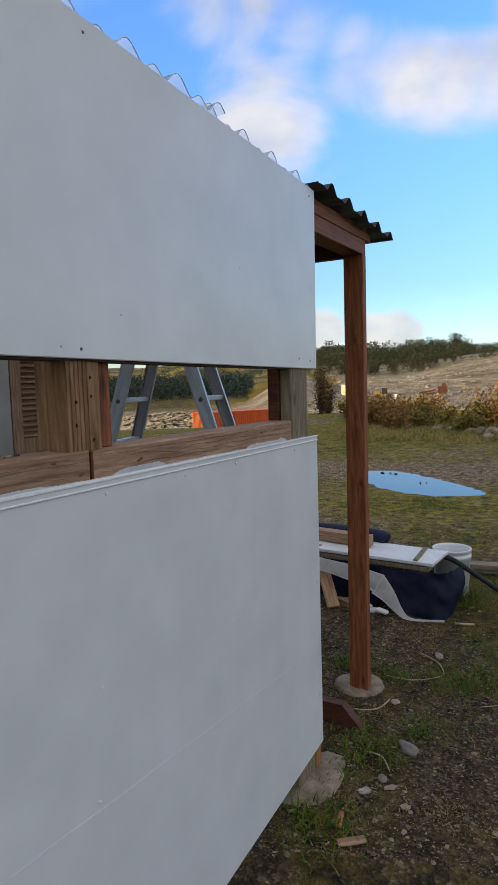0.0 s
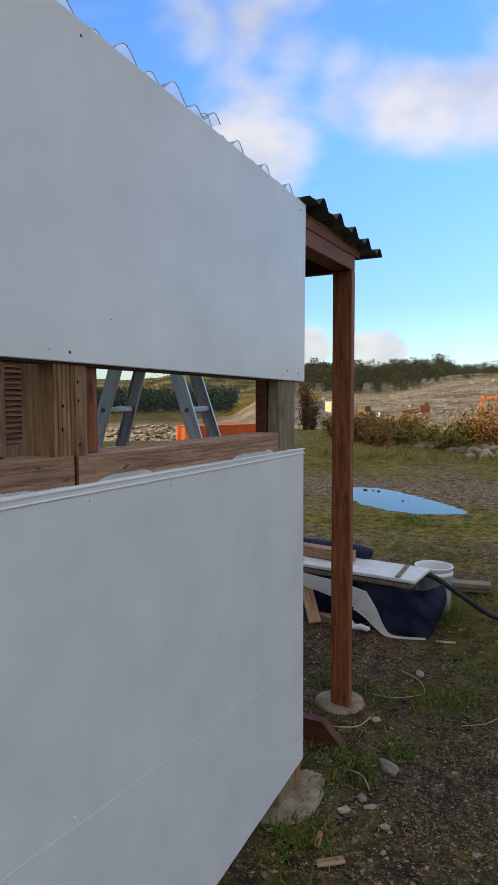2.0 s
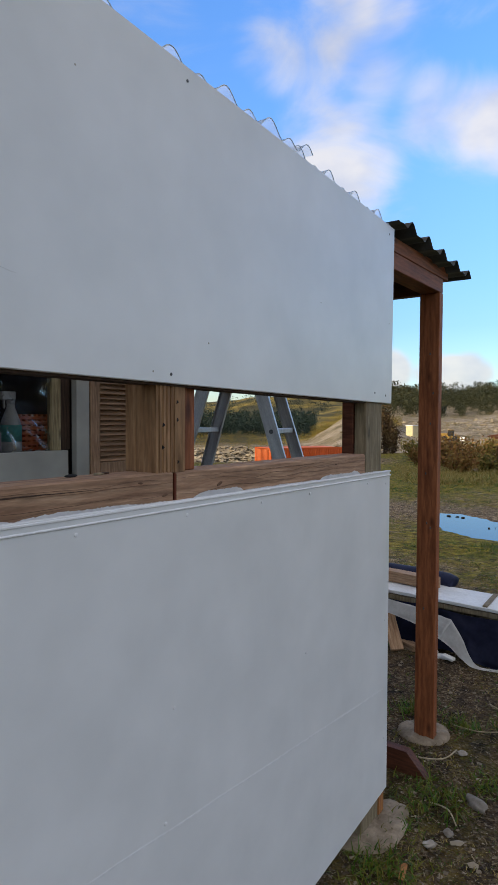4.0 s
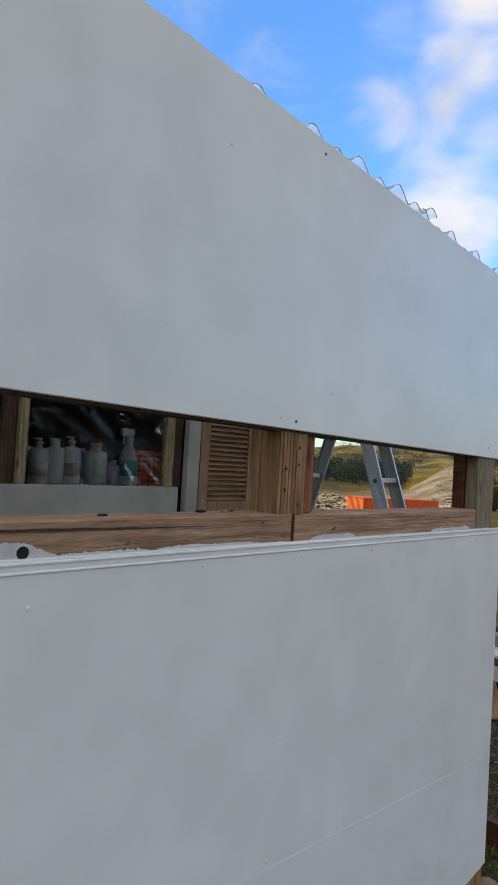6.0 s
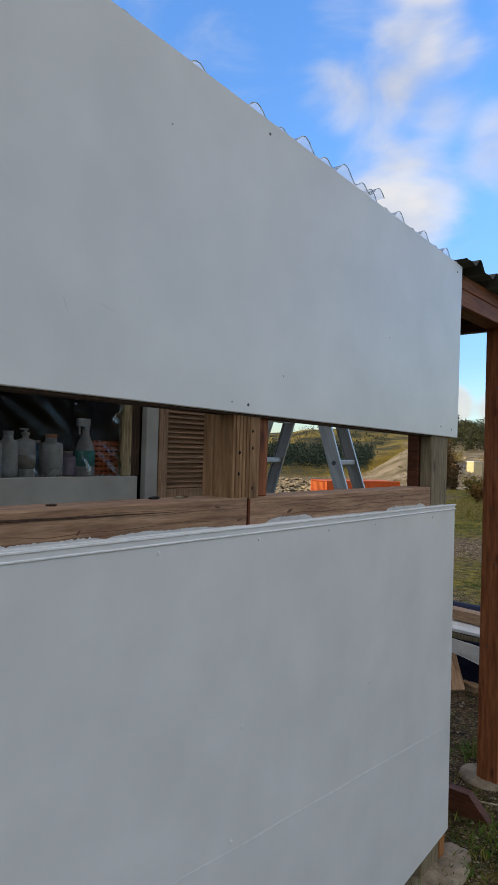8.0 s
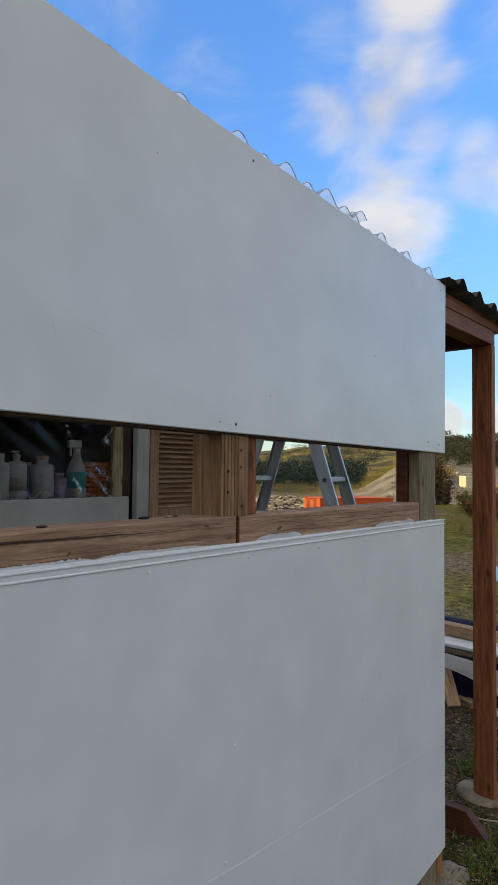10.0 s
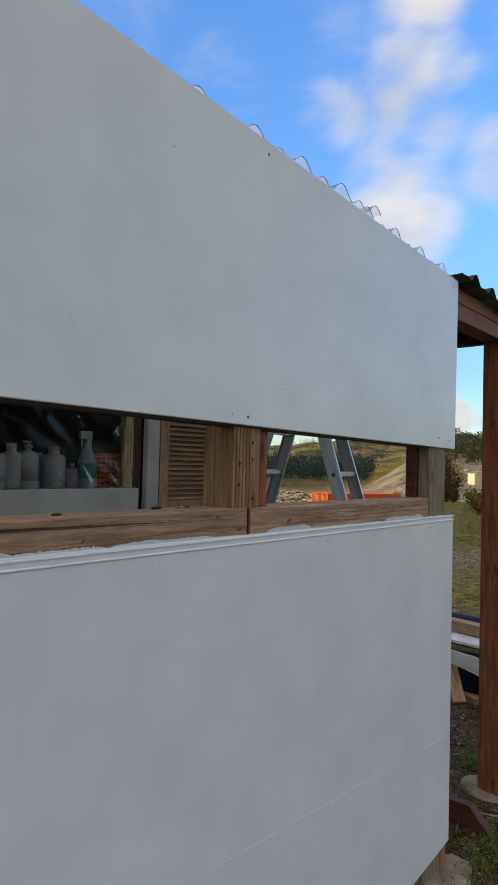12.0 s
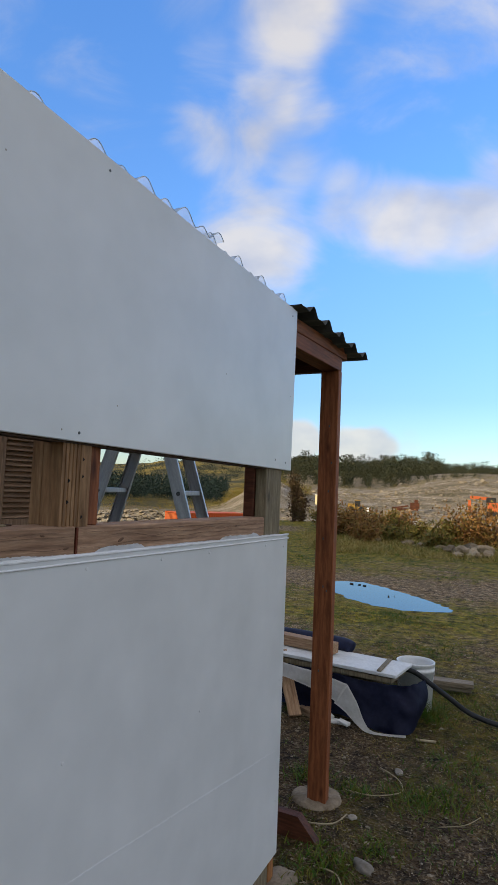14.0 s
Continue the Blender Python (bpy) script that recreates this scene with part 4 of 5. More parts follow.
# oddments on the rail
for y, x, mat, s in [(-1.425, -0.075, "label_dark", 0.008), (-1.36, -0.07, "grey_wood_z", 0.007), (-1.335, -0.08, "dark_wood", 0.006), (-1.69, -0.05, "dark_wood", 0.005)]:
    bm = bmesh.new()
    bmesh.ops.create_icosphere(bm, subdivisions=2, radius=s)
    for v in bm.verts:
        v.co *= 1 + 0.4 * noise.noise(v.co * 60 + Vector((y, x, 0)) * 9)
        v.co = Vector((v.co.x, v.co.y * 2.2, v.co.z * 0.5))
    o = made("wood_scrap", bm, mat)
    o.location = (x, y, 1.378 + s * 0.35)
    tagged(o, "dark scrap of wood lying on the rail", "scrap", "scraps on the rail")

# ---------------------------------------------------------------- step ladder
ladder = thing("stepladder", "aluminium folding stepladder standing open in the shed", "ladder")
RD = Vector((-0.29, 0.957, 0)).normalized()   # along the rungs
SD = Vector((0.957, 0.29, 0)).normalized()    # across the spread
APEX = Vector((-1.128, 0.508, 2.14))
for side in (-1, 1):
    for far in (0, 1):
        top = APEX + RD * (0.34 if far else 0.0) + SD * side * 0.02
        foot = APEX + SD * side * 0.66 + RD * (0.46 if far else -0.04)
        foot.z = 0.0
        d = (top - foot)
        L = d.length
        zax = d.normalized()
        xax = (SD - zax * SD.dot(zax)).normalized()
        yax = zax.cross(xax)
        m = Matrix((xax, yax, zax)).transposed().to_4x4()
        m.translation = foot
        bm = bmesh.new()
        f = 1 if far == 0 else -1
        box(bm, (-0.034, -0.0015, 0), (0.034, 0.0015, L), 0)
        box(bm, (-0.034, 0.0016 * f, 0), (-0.031, 0.024 * f, L), 0) if f > 0 else box(bm, (-0.034, -0.024, 0), (-0.031, -0.0016, L), 0)
        box(bm, (0.031, 0.0016, 0), (0.034, 0.024, L), 0) if f > 0 else box(bm, (0.031, -0.024, 0), (0.034, -0.0016, L), 0)
        st = part("stile", bm, "alu", ladder)
        st.matrix_basis = m
        bm = bmesh.new()
        lathe(bm, [(0.012, 0), (0.012, 0.004)], 14)
        for zc in (0.0,):
            t = (1.432 - foot.z) / zax.z
            hole = part("rivet", bm, "screw", st, "dark rung socket")
            hole.matrix_basis = pose(0, -0.0018 if f > 0 else 0.0018, t, 90 if f > 0 else -90, 0, 0)
    for zc in (0.24, 0.48, 0.72, 0.96, 1.20, 1.435, 1.67, 1.9):
        f = (2.14 - zc) / 2.14
        c = APEX + SD * side * (0.02 + 0.64 * f)
        c.z = zc
        a, b = c - RD * 0.04 * f, c + RD * (0.34 + 0.12 * f)
        bm = bmesh.new()
        tilt = Matrix((SD, RD, Vector((0, 0, 1)))).transposed().to_4x4()
        tilt.translation = a
        box(bm, (-0.022, 0.003, -0.014), (0.022, (b - a).length - 0.003, 0.014), 0.004)
        r_ob = part("rung", bm, "alu", ladder)
        r_ob.matrix_basis = tilt
bm = bmesh.new()
m = Matrix((SD, RD, Vector((0, 0, 1)))).transposed().to_4x4()
m.translation = APEX
box(bm, (-0.09, -0.03, -0.01), (0.09, 0.37, 0.03), 0.006, m)
part("top_cap", bm, "black_hose", ladder, "black top platform")

# the yard's own grid lies a little askew to the wall
YARD = Matrix(((1.0036, 0.0123, 0, 0.004), (-0.0278, 0.9872, 0, -0.0265), (0, 0, 1, 0), (0, 0, 0, 1)))
BUILT = set(scene.objects)

# ---------------------------------------------------------------- heap of boards, cloth and bucket
bkt = thing("bucket", "white plastic bucket standing open beside the boards", "bucket", (-0.02, 2.32, -0.01))
bm = bmesh.new()
lathe(bm, [(0.108, 0), (0.113, 0.006), (0.123, 0.275), (0.130, 0.277), (0.130, 0.298), (0.125, 0.299), (0.125, 0.313), (0.130, 0.315), (0.130, 0.329), (0.132, 0.335), (0.127, 0.338),
           (0.122, 0.335), (0.120, 0.318), (0.108, 0.02)], 40)
part("body", bm, "bucket", bkt, smooth=True)
bm = bmesh.new()
tube(bm, [(0.132 * math.cos(t), -0.132 * abs(math.sin(t)) * 0.9 - 0.004, 0.285 - 0.13 * math.sin(t)) for t in [math.pi * k / 20 for k in range(21)]], 0.0022, 6)
part("handle", bm, "alu", bkt, "thin wire handle")


def plank(name, a, b, w, h, mat, label, category="board", roll=0, group=""):
    """A board from a to b (centres of its ends)."""
    a, b = Vector(a), Vector(b)
    d = b - a
    xax = d.normalized()
    yax = Vector((0, 0, 1)).cross(xax).normalized()
    zax = xax.cross(yax)
    m = Matrix((xax, yax, zax)).transposed().to_4x4()
    m.translation = (a + b) / 2
    bm = bmesh.new()
    L = d.length
    box(bm, (-L / 2, -w / 2, -h / 2), (L / 2, w / 2, h / 2), 0.003)
    ob = made(name, bm, mat)
    ob.matrix_world = m @ pose(0, 0, 0, roll)
    return tagged(ob, label, category, group)


plank("white_board", (-1.6, 2.07, 0.335), (-0.02, 2.0, 0.325), 0.36, 0.022, "white_board", "white painted board lying on the heap")
plank("white_board", (-1.6, 2.05, 0.298), (-0.05, 1.99, 0.292), 0.33, 0.03, "grey_wood_z", "weathered board under the white one")
bt = plank("batten", (-0.142, 1.84, 0.342), (-0.165, 2.17, 0.343), 0.03, 0.012, "grey_wood_z", "thin dark batten across the white board", "batten")
plank("pine_timber", (-1.9, 2.22, 0.385), (-0.515, 2.04, 0.385), 0.09, 0.075, "pine_x", "thick bare pine timber on the heap", "timber")
plank("prop_board", (-0.88, 1.92, 0.34), (-0.635, 1.655, 0.012), 0.085, 0.022, "pine_x", "pale pine board leaning against the heap", roll=8)
plank("pine_offcut", (-0.66, 1.80, 0.02), (-0.54, 1.74, 0.02), 0.07, 0.04, "pine_x", "short pine offcut on the gravel", "offcut")
plank("ground_plank", (-0.35, 2.72, 0.085), (0.29, 2.84, 0.085), 0.11, 0.035, "tan_wood", "weathered plank on the ground behind the bucket")
plank("ground_plank", (-0.35, 2.75, 0.045), (0.27, 2.87, 0.045), 0.10, 0.035, "tan_wood", "weathered plank on the ground behind the bucket")
plank("support_block", (-0.75, 2.05, 0.135), (-0.2, 2.03, 0.135), 0.22, 0.28, "grey_wood_z", "old timber block under the boards", "block")


def cloth(name, rows, mat, label, thick=0.004, sub=6, fold=0.012, seed=0.0):
    """A draped sheet through rows of support points."""
    bm = bmesh.new()
    fine = [spline(r, sub) for r in rows]
    cols = [spline([f[k] for f in fine], sub) for k in range(len(fine[0]))]
    g = []
    for i in range(len(cols[0])):
        row = []
        for k in range(len(cols)):
            p = cols[k][i]
            dlt = fold * 0.9 * (1 - abs(noise.noise((p.x * 4.5 + seed, p.y * 4 + p.z * 5, seed)))) ** 7 + fold * noise.noise((p.x * 7 + seed, p.y * 7, p.z * 9)) + fold * 0.5 * noise.noise((p.x * 21, p.y * 21 + seed, p.z * 15))
            row.append(bm.verts.new(p + Vector((0.1, -0.8, 0.5)) * dlt))
        g.append(row)
    for i in range(len(g) - 1):
        for k in range(len(g[0]) - 1):
            bm.faces.new((g[i][k], g[i][k + 1], g[i + 1][k + 1], g[i + 1][k]))
    bmesh.ops.solidify(bm, geom=list(bm.faces), thickness=thick)
    return made(name, bm, mat, smooth=True)


tp = tagged(new("tarpaulin"), "dark navy tarpaulin with white underside over the heap", "tarpaulin")
c1 = cloth("navy_side", [[(-1.0, 1.90, 0.278), (-0.6, 1.85, 0.275), (-0.3, 1.83, 0.272), (-0.02, 1.83, 0.275), (0.05, 1.93, 0.272), (0.07, 2.14, 0.255)],
                         [(-1.0, 1.86, 0.15), (-0.6, 1.83, 0.14), (-0.32, 1.80, 0.15), (-0.09, 1.78, 0.15), (0.07, 1.84, 0.16), (0.11, 2.06, 0.17)],
                         [(-1.0, 1.82, 0.03), (-0.6, 1.81, 0.02), (-0.36, 1.79, 0.03), (-0.15, 1.725, 0.01), (0.055, 1.77, 0.005), (0.09, 1.95, 0.07)]], "tarp", "navy side", fold=0.028, sub=9)
c1.parent = tp
c2 = cloth("white_fold", [[(-1.1, 1.80, 0.318), (-0.75, 1.775, 0.30), (-0.50, 1.765, 0.275), (-0.335, 1.755, 0.245)],
                          [(-1.1, 1.79, 0.25), (-0.75, 1.745, 0.215), (-0.50, 1.735, 0.165), (-0.39, 1.73, 0.125)]], "white_cloth", "fold", fold=0.016, seed=4)
c2.parent = tp
c2["label"] = "white underside folded over"
c3 = cloth("white_edge", [[(-0.335, 1.755, 0.245), (-0.26, 1.735, 0.15), (-0.20, 1.70, 0.06), (-0.13, 1.685, 0.014), (0.05, 1.745, 0.012)],
                          [(-0.41, 1.72, 0.125), (-0.33, 1.705, 0.09), (-0.245, 1.685, 0.035), (-0.15, 1.665, 0.004), (0.055, 1.73, 0.003)]], "white_cloth", "hem", fold=0.006, seed=9)
c3.parent = tp
bm = bmesh.new()
tube(bm, spline([(-1.4, 2.32, 0.36), (-0.9, 2.30, 0.37), (-0.55, 2.24, 0.375), (-0.47, 2.22, 0.36)], 6), [0.05] * 18 + [0.03], 12)
tagged(made("tarp_roll", bm, "tarp", smooth=True), "rolled end of dark navy tarpaulin behind the timber", "tarpaulin")
bm = bmesh.new()
tube(bm, spline([(-0.06, 2.12, 0.31), (0.02, 2.14, 0.285), (0.2, 2.17, 0.17), (0.4, 2.2, 0.06), (0.7, 2.28, 0.02), (1.3, 2.6, 0.02)], 8), 0.017, 10)
tagged(made("hose", bm, "black_hose", smooth=True), "black plastic pipe running down from the heap", "pipe")
bm = bmesh.new()
for k, (x, y, sx, sy, rz) in enumerate([(-0.40, 1.72, 0.12, 0.05, 20), (-0.33, 1.69, 0.08, 0.04, -15), (-0.45, 1.7, 0.09, 0.05, 50)]):
    box(bm, (-sx / 2, -sy / 2, 0), (sx / 2, sy / 2, 0.02), 0.004, pose(x, y, 0.004 + 0.014 * k, 4, 6, rz))
tagged(made("wrapper", bm, "white_cloth"), "crumpled white wrapping on the gravel", "litter")

# ---------------------------------------------------------------- stones, stalks and chips near the wall


def stone(name, at, size, seed, label, mat="stone", group=""):
    bm = bmesh.new()
    bmesh.ops.create_icosphere(bm, subdivisions=3 if mat == "stone" else 2, radius=0.5)
    for v in bm.verts:
        v.co *= 1 + (0.35 if mat == "stone" else 0.6) * noise.noise(v.co * 2.4 + Vector((seed, seed * 2, 0))) + (0.1 if mat == "stone" else 0.3) * noise.noise(v.co * 7 + Vector((seed, 0, 0)))
        v.co = Vector((v.co.x * size[0], v.co.y * size[1], v.co.z * size[2]))
    ob = made(name, bm, mat, smooth=mat == "stone")
    ob.location = at
    ob.rotation_euler = (0, 0, seed)
    return tagged(ob, label, "stone", group)


stone("stone", (0.265, 0.275, 0.008), (0.055, 0.115, 0.034), 0.9, "long pale grey stone lying on the gravel")
stone("stone", (0.235, 0.03, 0.01), (0.045, 0.035, 0.02), 2.5, "small pale stone on the gravel")
stone("stone", (0.20, -0.07, 0.008), (0.05, 0.04, 0.02), 4.1, "small pale stone on the gravel")
stone("stone", (0.16, 1.21, 0.012), (0.08, 0.04, 0.025), 5.2, "small pale stone on the gravel")
stone("stone", (0.10, 0.62, 0.01), (0.04, 0.035, 0.02), 6.6, "small brown stone beside the footing")


def stalk(pts, r, label):
    bm = bmesh.new()
    tube(bm, spline(pts, 6), r, 6)
    tagged(made("dry_stalk", bm, "straw", smooth=True), label, "stalk", "dry stalks on the ground")


stalk([(-0.02, 0.857, 0.012), (0.10, 0.856, 0.016), (0.19, 0.928, 0.014), (0.226, 0.998, 0.016), (0.172, 1.105, 0.02), (0.053, 1.205, 0.012)], 0.003, "curved dry stalk lying on the ground")
stalk([(0.116, 0.171, 0.01), (0.19, 0.152, 0.018), (0.244, 0.085, 0.01)], 0.0028, "short dry stalk lying on the ground")
stalk([(-0.12, 0.5, 0.012), (-0.055, 0.447, 0.02), (0.048, 0.497, 0.02), (0.068, 0.626, 0.012)], 0.0035, "bent dry stalk beside the footing")
stalk([(0.12, 1.716, 0.012), (0.23, 1.75, 0.012)], 0.009, "short dry stick on the grass")
stalk([(0.45, 0.75, 0.01), (0.55, 0.82, 0.016), (0.6, 0.95, 0.01)], 0.002, "thin dry stalk lying on the ground")
plank("wood_chip", (0.215, -0.37, 0.01), (0.29, -0.31, 0.012), 0.035, 0.008, "pine_x", "thin chip of wood on the gravel", "chip")
plank("wood_chip", (0.17, -0.22, 0.01), (0.19, -0.30, 0.012), 0.02, 0.008, "orange_wood", "thin chip of wood on the gravel", "chip")

for x, y, r in [(-1.52, 7.05, 0.03), (-1.45, 7.12, 0.018), (-2.35, 7.85, 0.05), (-2.12, 7.80, 0.035), (-2.22, 7.86, 0.03)]:
    stone("clod", (x, y, -0.008), (r * 1.8, r, r * 0.5), x * 7, "dark clod of earth standing out of the puddle", "clod", "clods in the puddle")
for ob in [o for o in scene.objects if o not in BUILT and o.parent is None]:
    ob.matrix_world = YARD @ ob.matrix_basis

# ---------------------------------------------------------------- container and machines in the quarry


def polar(az, d):
    x, y = CX - d * math.sin(radians(az)), CY + d * math.cos(radians(az))
    return x, y, height(x, y)


ct = thing("shipping_container", "orange corrugated shipping container down in the yard", "container")
L, W, H = 6.06, 2.44, 2.59
ct.matrix_world = pose(-23.5, 35.0, -3.06, 0, 0, math.degrees(math.atan2(5.2, 2.8)))
bm = bmesh.new()
n = 30
pts = []
for k in range(n):
    x0 = 0.12 + (L - 0.24) * k / n
    dx = (L - 0.24) / n
    pts += [(x0, 0.035), (x0 + dx * 0.3, 0.035), (x0 + dx * 0.5, 0.0), (x0 + dx * 0.8, 0.0)]
outline = pts + [(L - 0.12, 0.035), (L - 0.12, W - 0.03), (0.12, W - 0.03)]
prism(bm, outline, 0.15, H - 0.1, 2)
part("side_wall", bm, "container", ct, "faded orange corrugated side")
bm = bmesh.new()
for k in range(12):
    y0 = 0.14 + (W - 0.28) * k / 12
    box(bm, (-0.02, y0, 0.15), (0.1, y0 + 0.1, H - 0.1), 0.01)
part("end_wall", bm, "orange_machine", ct, "orange ribbed end")
for x in (0, L - 0.14):
    for y in (0, W - 0.14):
        block("corner_post", (x, y, 0), (x + 0.14, y + 0.14, H), "container", ct)
for y in (-0.005, W - 0.12):
    block("top_rail", (0.141, y, H - 0.12), (L - 0.141, y + 0.12, H), "container", ct)
    block("bottom_rail", (0.141, y, 0), (L - 0.141, y + 0.12, 0.16), "container", ct)
block("roof", (0.05, 0.12, H - 0.06), (L - 0.05, W - 0.12, H - 0.02), "container", ct)

x, y, z = polar(20.8, 100)
hut = thing("site_hut", "small cream site hut in the quarry", "hut", (x, y, z - 0.1))
hut.rotation_euler = (0, 0, radians(62))
block("body", (-0.75, -0.75, 0), (0.75, 0.75, 1.75), "cream", hut)
block("roof", (-0.8, -0.8, 1.752), (0.8, 0.8, 1.82), "white_machine", hut)
block("door", (-0.775, -0.4, 0.1), (-0.752, 0.3, 1.6), "cream", hut, "pale door")


def wheel(bm, x, y, r, w):
    m = pose(x, y, r, 90, 0, 0)
    vs0 = len(bm.verts)
    lathe(bm, [(r * 0.55, -w / 2), (r * 0.9, -w / 2), (r, -w / 2 + 0.06), (r, w / 2 - 0.06), (r * 0.9, w / 2), (r * 0.55, w / 2)], 20)
    bm.verts.ensure_lookup_table()
    bmesh.ops.transform(bm, matrix=m, verts=bm.verts[vs0:])


x, y, z = polar(17.6, 108)
ld = thing("wheel_loader", "yellow wheel loader parked among the rubble", "loader", (x, y, z + 0.0))
ld.rotation_euler = (0, 0, radians(12))
ld.scale = (0.72, 0.72, 0.72)
block("chassis", (-2.2, -0.8, 0.55), (1.2, 0.8, 1.15), "yellow", ld)
block("engine_cover", (-2.3, -0.7, 1.152), (-0.7, 0.7, 1.8), "yellow", ld)
block("cab", (-0.69, -0.65, 1.152), (0.45, 0.65, 2.5), "tyre", ld)
block("cab_roof", (-0.8, -0.75, 2.502), (0.55, 0.75, 2.62), "yellow", ld)
block("boom", (0.46, -0.25, 0.9), (2.3, 0.25, 1.2), "yellow", ld, m=pose(0, 0, 0, 0, 6, 0))
block("bucket", (2.0, -1.1, 0.1), (2.9, 1.1, 1.0), "white_machine", ld, "pale steel bucket")
for wx in (-1.5, 0.8):
    for wy in (-0.85, 0.85):
        bm = bmesh.new()
        wheel(bm, wx, wy, 0.62, 0.45)
        part("wheel", bm, "tyre", ld)

x, y, z = polar(13.3, 112)
rp = thing("rusty_crusher", "rusty brown crusher frame standing on the rubble", "machine", (x, y, z - 0.2))
rp.rotation_euler = (0, 0, radians(15))
block("frame", (-2.2, -0.9, 0.3), (1.6, 0.9, 0.7), "rust", rp)
block("hopper", (0.3, -0.8, 0.702), (1.8, 0.8, 1.7), "rust", rp)
block("hopper_top", (1.0, -0.5, 1.702), (1.6, 0.5, 2.2), "rust", rp)
block("conveyor", (-2.6, -0.45, 0.9), (0.2, 0.45, 1.15), "rust", rp, m=pose(0, 0, 0.1, 0, -10, 0))
for lx in (-2.0, -0.7, 0.6, 1.4):
    block("leg", (lx - 0.09, -0.85, -0.3), (lx + 0.09, 0.85, 0.3), "rust", rp)

x, y, z = polar(7.0, 105)
ex = thing("excavator", "orange excavator with its arm lowered in the quarry", "excavator", (x, y, z + 0.1))
ex.rotation_euler = (0, 0, radians(8))
block("body", (0.3, -1.2, 0.9), (3.2, 1.2, 2.2), "orange_machine", ex)
block("tracks", (0.2, -1.4, 0.0), (3.4, 1.4, 0.85), "tyre", ex)
block("cab", (0.1, -1.2, 2.202), (1.5, -0.1, 3.0), "tyre", ex)
block("boom", (-2.4, -0.2, 2.6), (0.8, 0.2, 3.05), "orange_machine", ex, m=pose(0, 0, 0.0, 0, 3, 0))
block("stick", (-2.4, -0.18, 0.7), (-1.95, 0.18, 2.62), "orange_machine", ex, m=pose(0, 0, 0, 0, -4, 0))

# ---------------------------------------------------------------- vegetation
rng = random.Random(5)


def leaf_material(name, cols, rough=0.75):
    """Foliage whose leaves differ by clump."""
    m = bpy.data.materials.new(name)
    m.use_nodes = True
    n, l = m.node_tree.nodes, m.node_tree.links
    b = n["Principled BSDF"]
    g = n.new("ShaderNodeNewGeometry")
    r = n.new("ShaderNodeValToRGB")
    while len(r.color_ramp.elements) < len(cols):
        r.color_ramp.elements.new(0.5)
    for i, (e, c) in enumerate(zip(r.color_ramp.elements, cols)):
        e.position, e.color = i / (len(cols) - 1), (*c, 1)
    l.new(g.outputs["Random Per Island"], r.inputs[0])
    l.new(r.outputs[0], b.inputs["Base Color"])
    b.inputs["Roughness"].default_value = rough
    b.inputs["Specular IOR Level"].default_value = 0.25
    return m


M["bush_brown"] = leaf_material("brown_scrub", [(0.10, 0.05, 0.016), (0.20, 0.095, 0.026), (0.28, 0.15, 0.04), (0.13, 0.10, 0.02), (0.30, 0.12, 0.035)])
M["bush_dark"] = leaf_material("dark_scrub", [(0.03, 0.017, 0.009), (0.06, 0.035, 0.015), (0.09, 0.055, 0.022), (0.05, 0.04, 0.014)])
M["bush_green"] = leaf_material("green_scrub", [(0.055, 0.055, 0.011), (0.12, 0.105, 0.018), (0.20, 0.155, 0.03), (0.19, 0.10, 0.03)])
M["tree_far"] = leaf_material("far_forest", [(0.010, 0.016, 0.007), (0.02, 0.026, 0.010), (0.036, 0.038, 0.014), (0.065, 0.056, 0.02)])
M["tree_dark"] = leaf_material("dark_pines", [(0.006, 0.014, 0.013), (0.010, 0.022, 0.017), (0.016, 0.030, 0.02)])
M["grass"] = leaf_material("grass_blades", [(0.03, 0.075, 0.005), (0.06, 0.145, 0.009), (0.12, 0.14, 0.012), (0.15, 0.125, 0.018), (0.05, 0.10, 0.007)], 0.6)
M["dry_grass"] = leaf_material("dry_grass", [(0.26, 0.18, 0.045), (0.38, 0.27, 0.08), (0.18, 0.16, 0.035), (0.46, 0.34, 0.13)], 0.8)
M["pebble"] = leaf_material("pebbles", [(0.035, 0.023, 0.013), (0.075, 0.052, 0.032), (0.12, 0.087, 0.058), (0.32, 0.265, 0.19), (0.07, 0.045, 0.024)], 0.95)
M["boulder"] = leaf_material("boulders", [(0.13, 0.105, 0.07), (0.21, 0.175, 0.125), (0.30, 0.255, 0.19), (0.24, 0.185, 0.115)], 0.95)
M["litter"] = leaf_material("leaf_litter", [(0.03, 0.018, 0.009), (0.08, 0.05, 0.025), (0.17, 0.12, 0.065), (0.30, 0.23, 0.14), (0.06, 0.028, 0.012)], 0.9)
M["twig"] = material("twig_bark", (0.05, 0.032, 0.02), (0.10, 0.065, 0.04), scale=6, rough=0.9, bump=0.3)


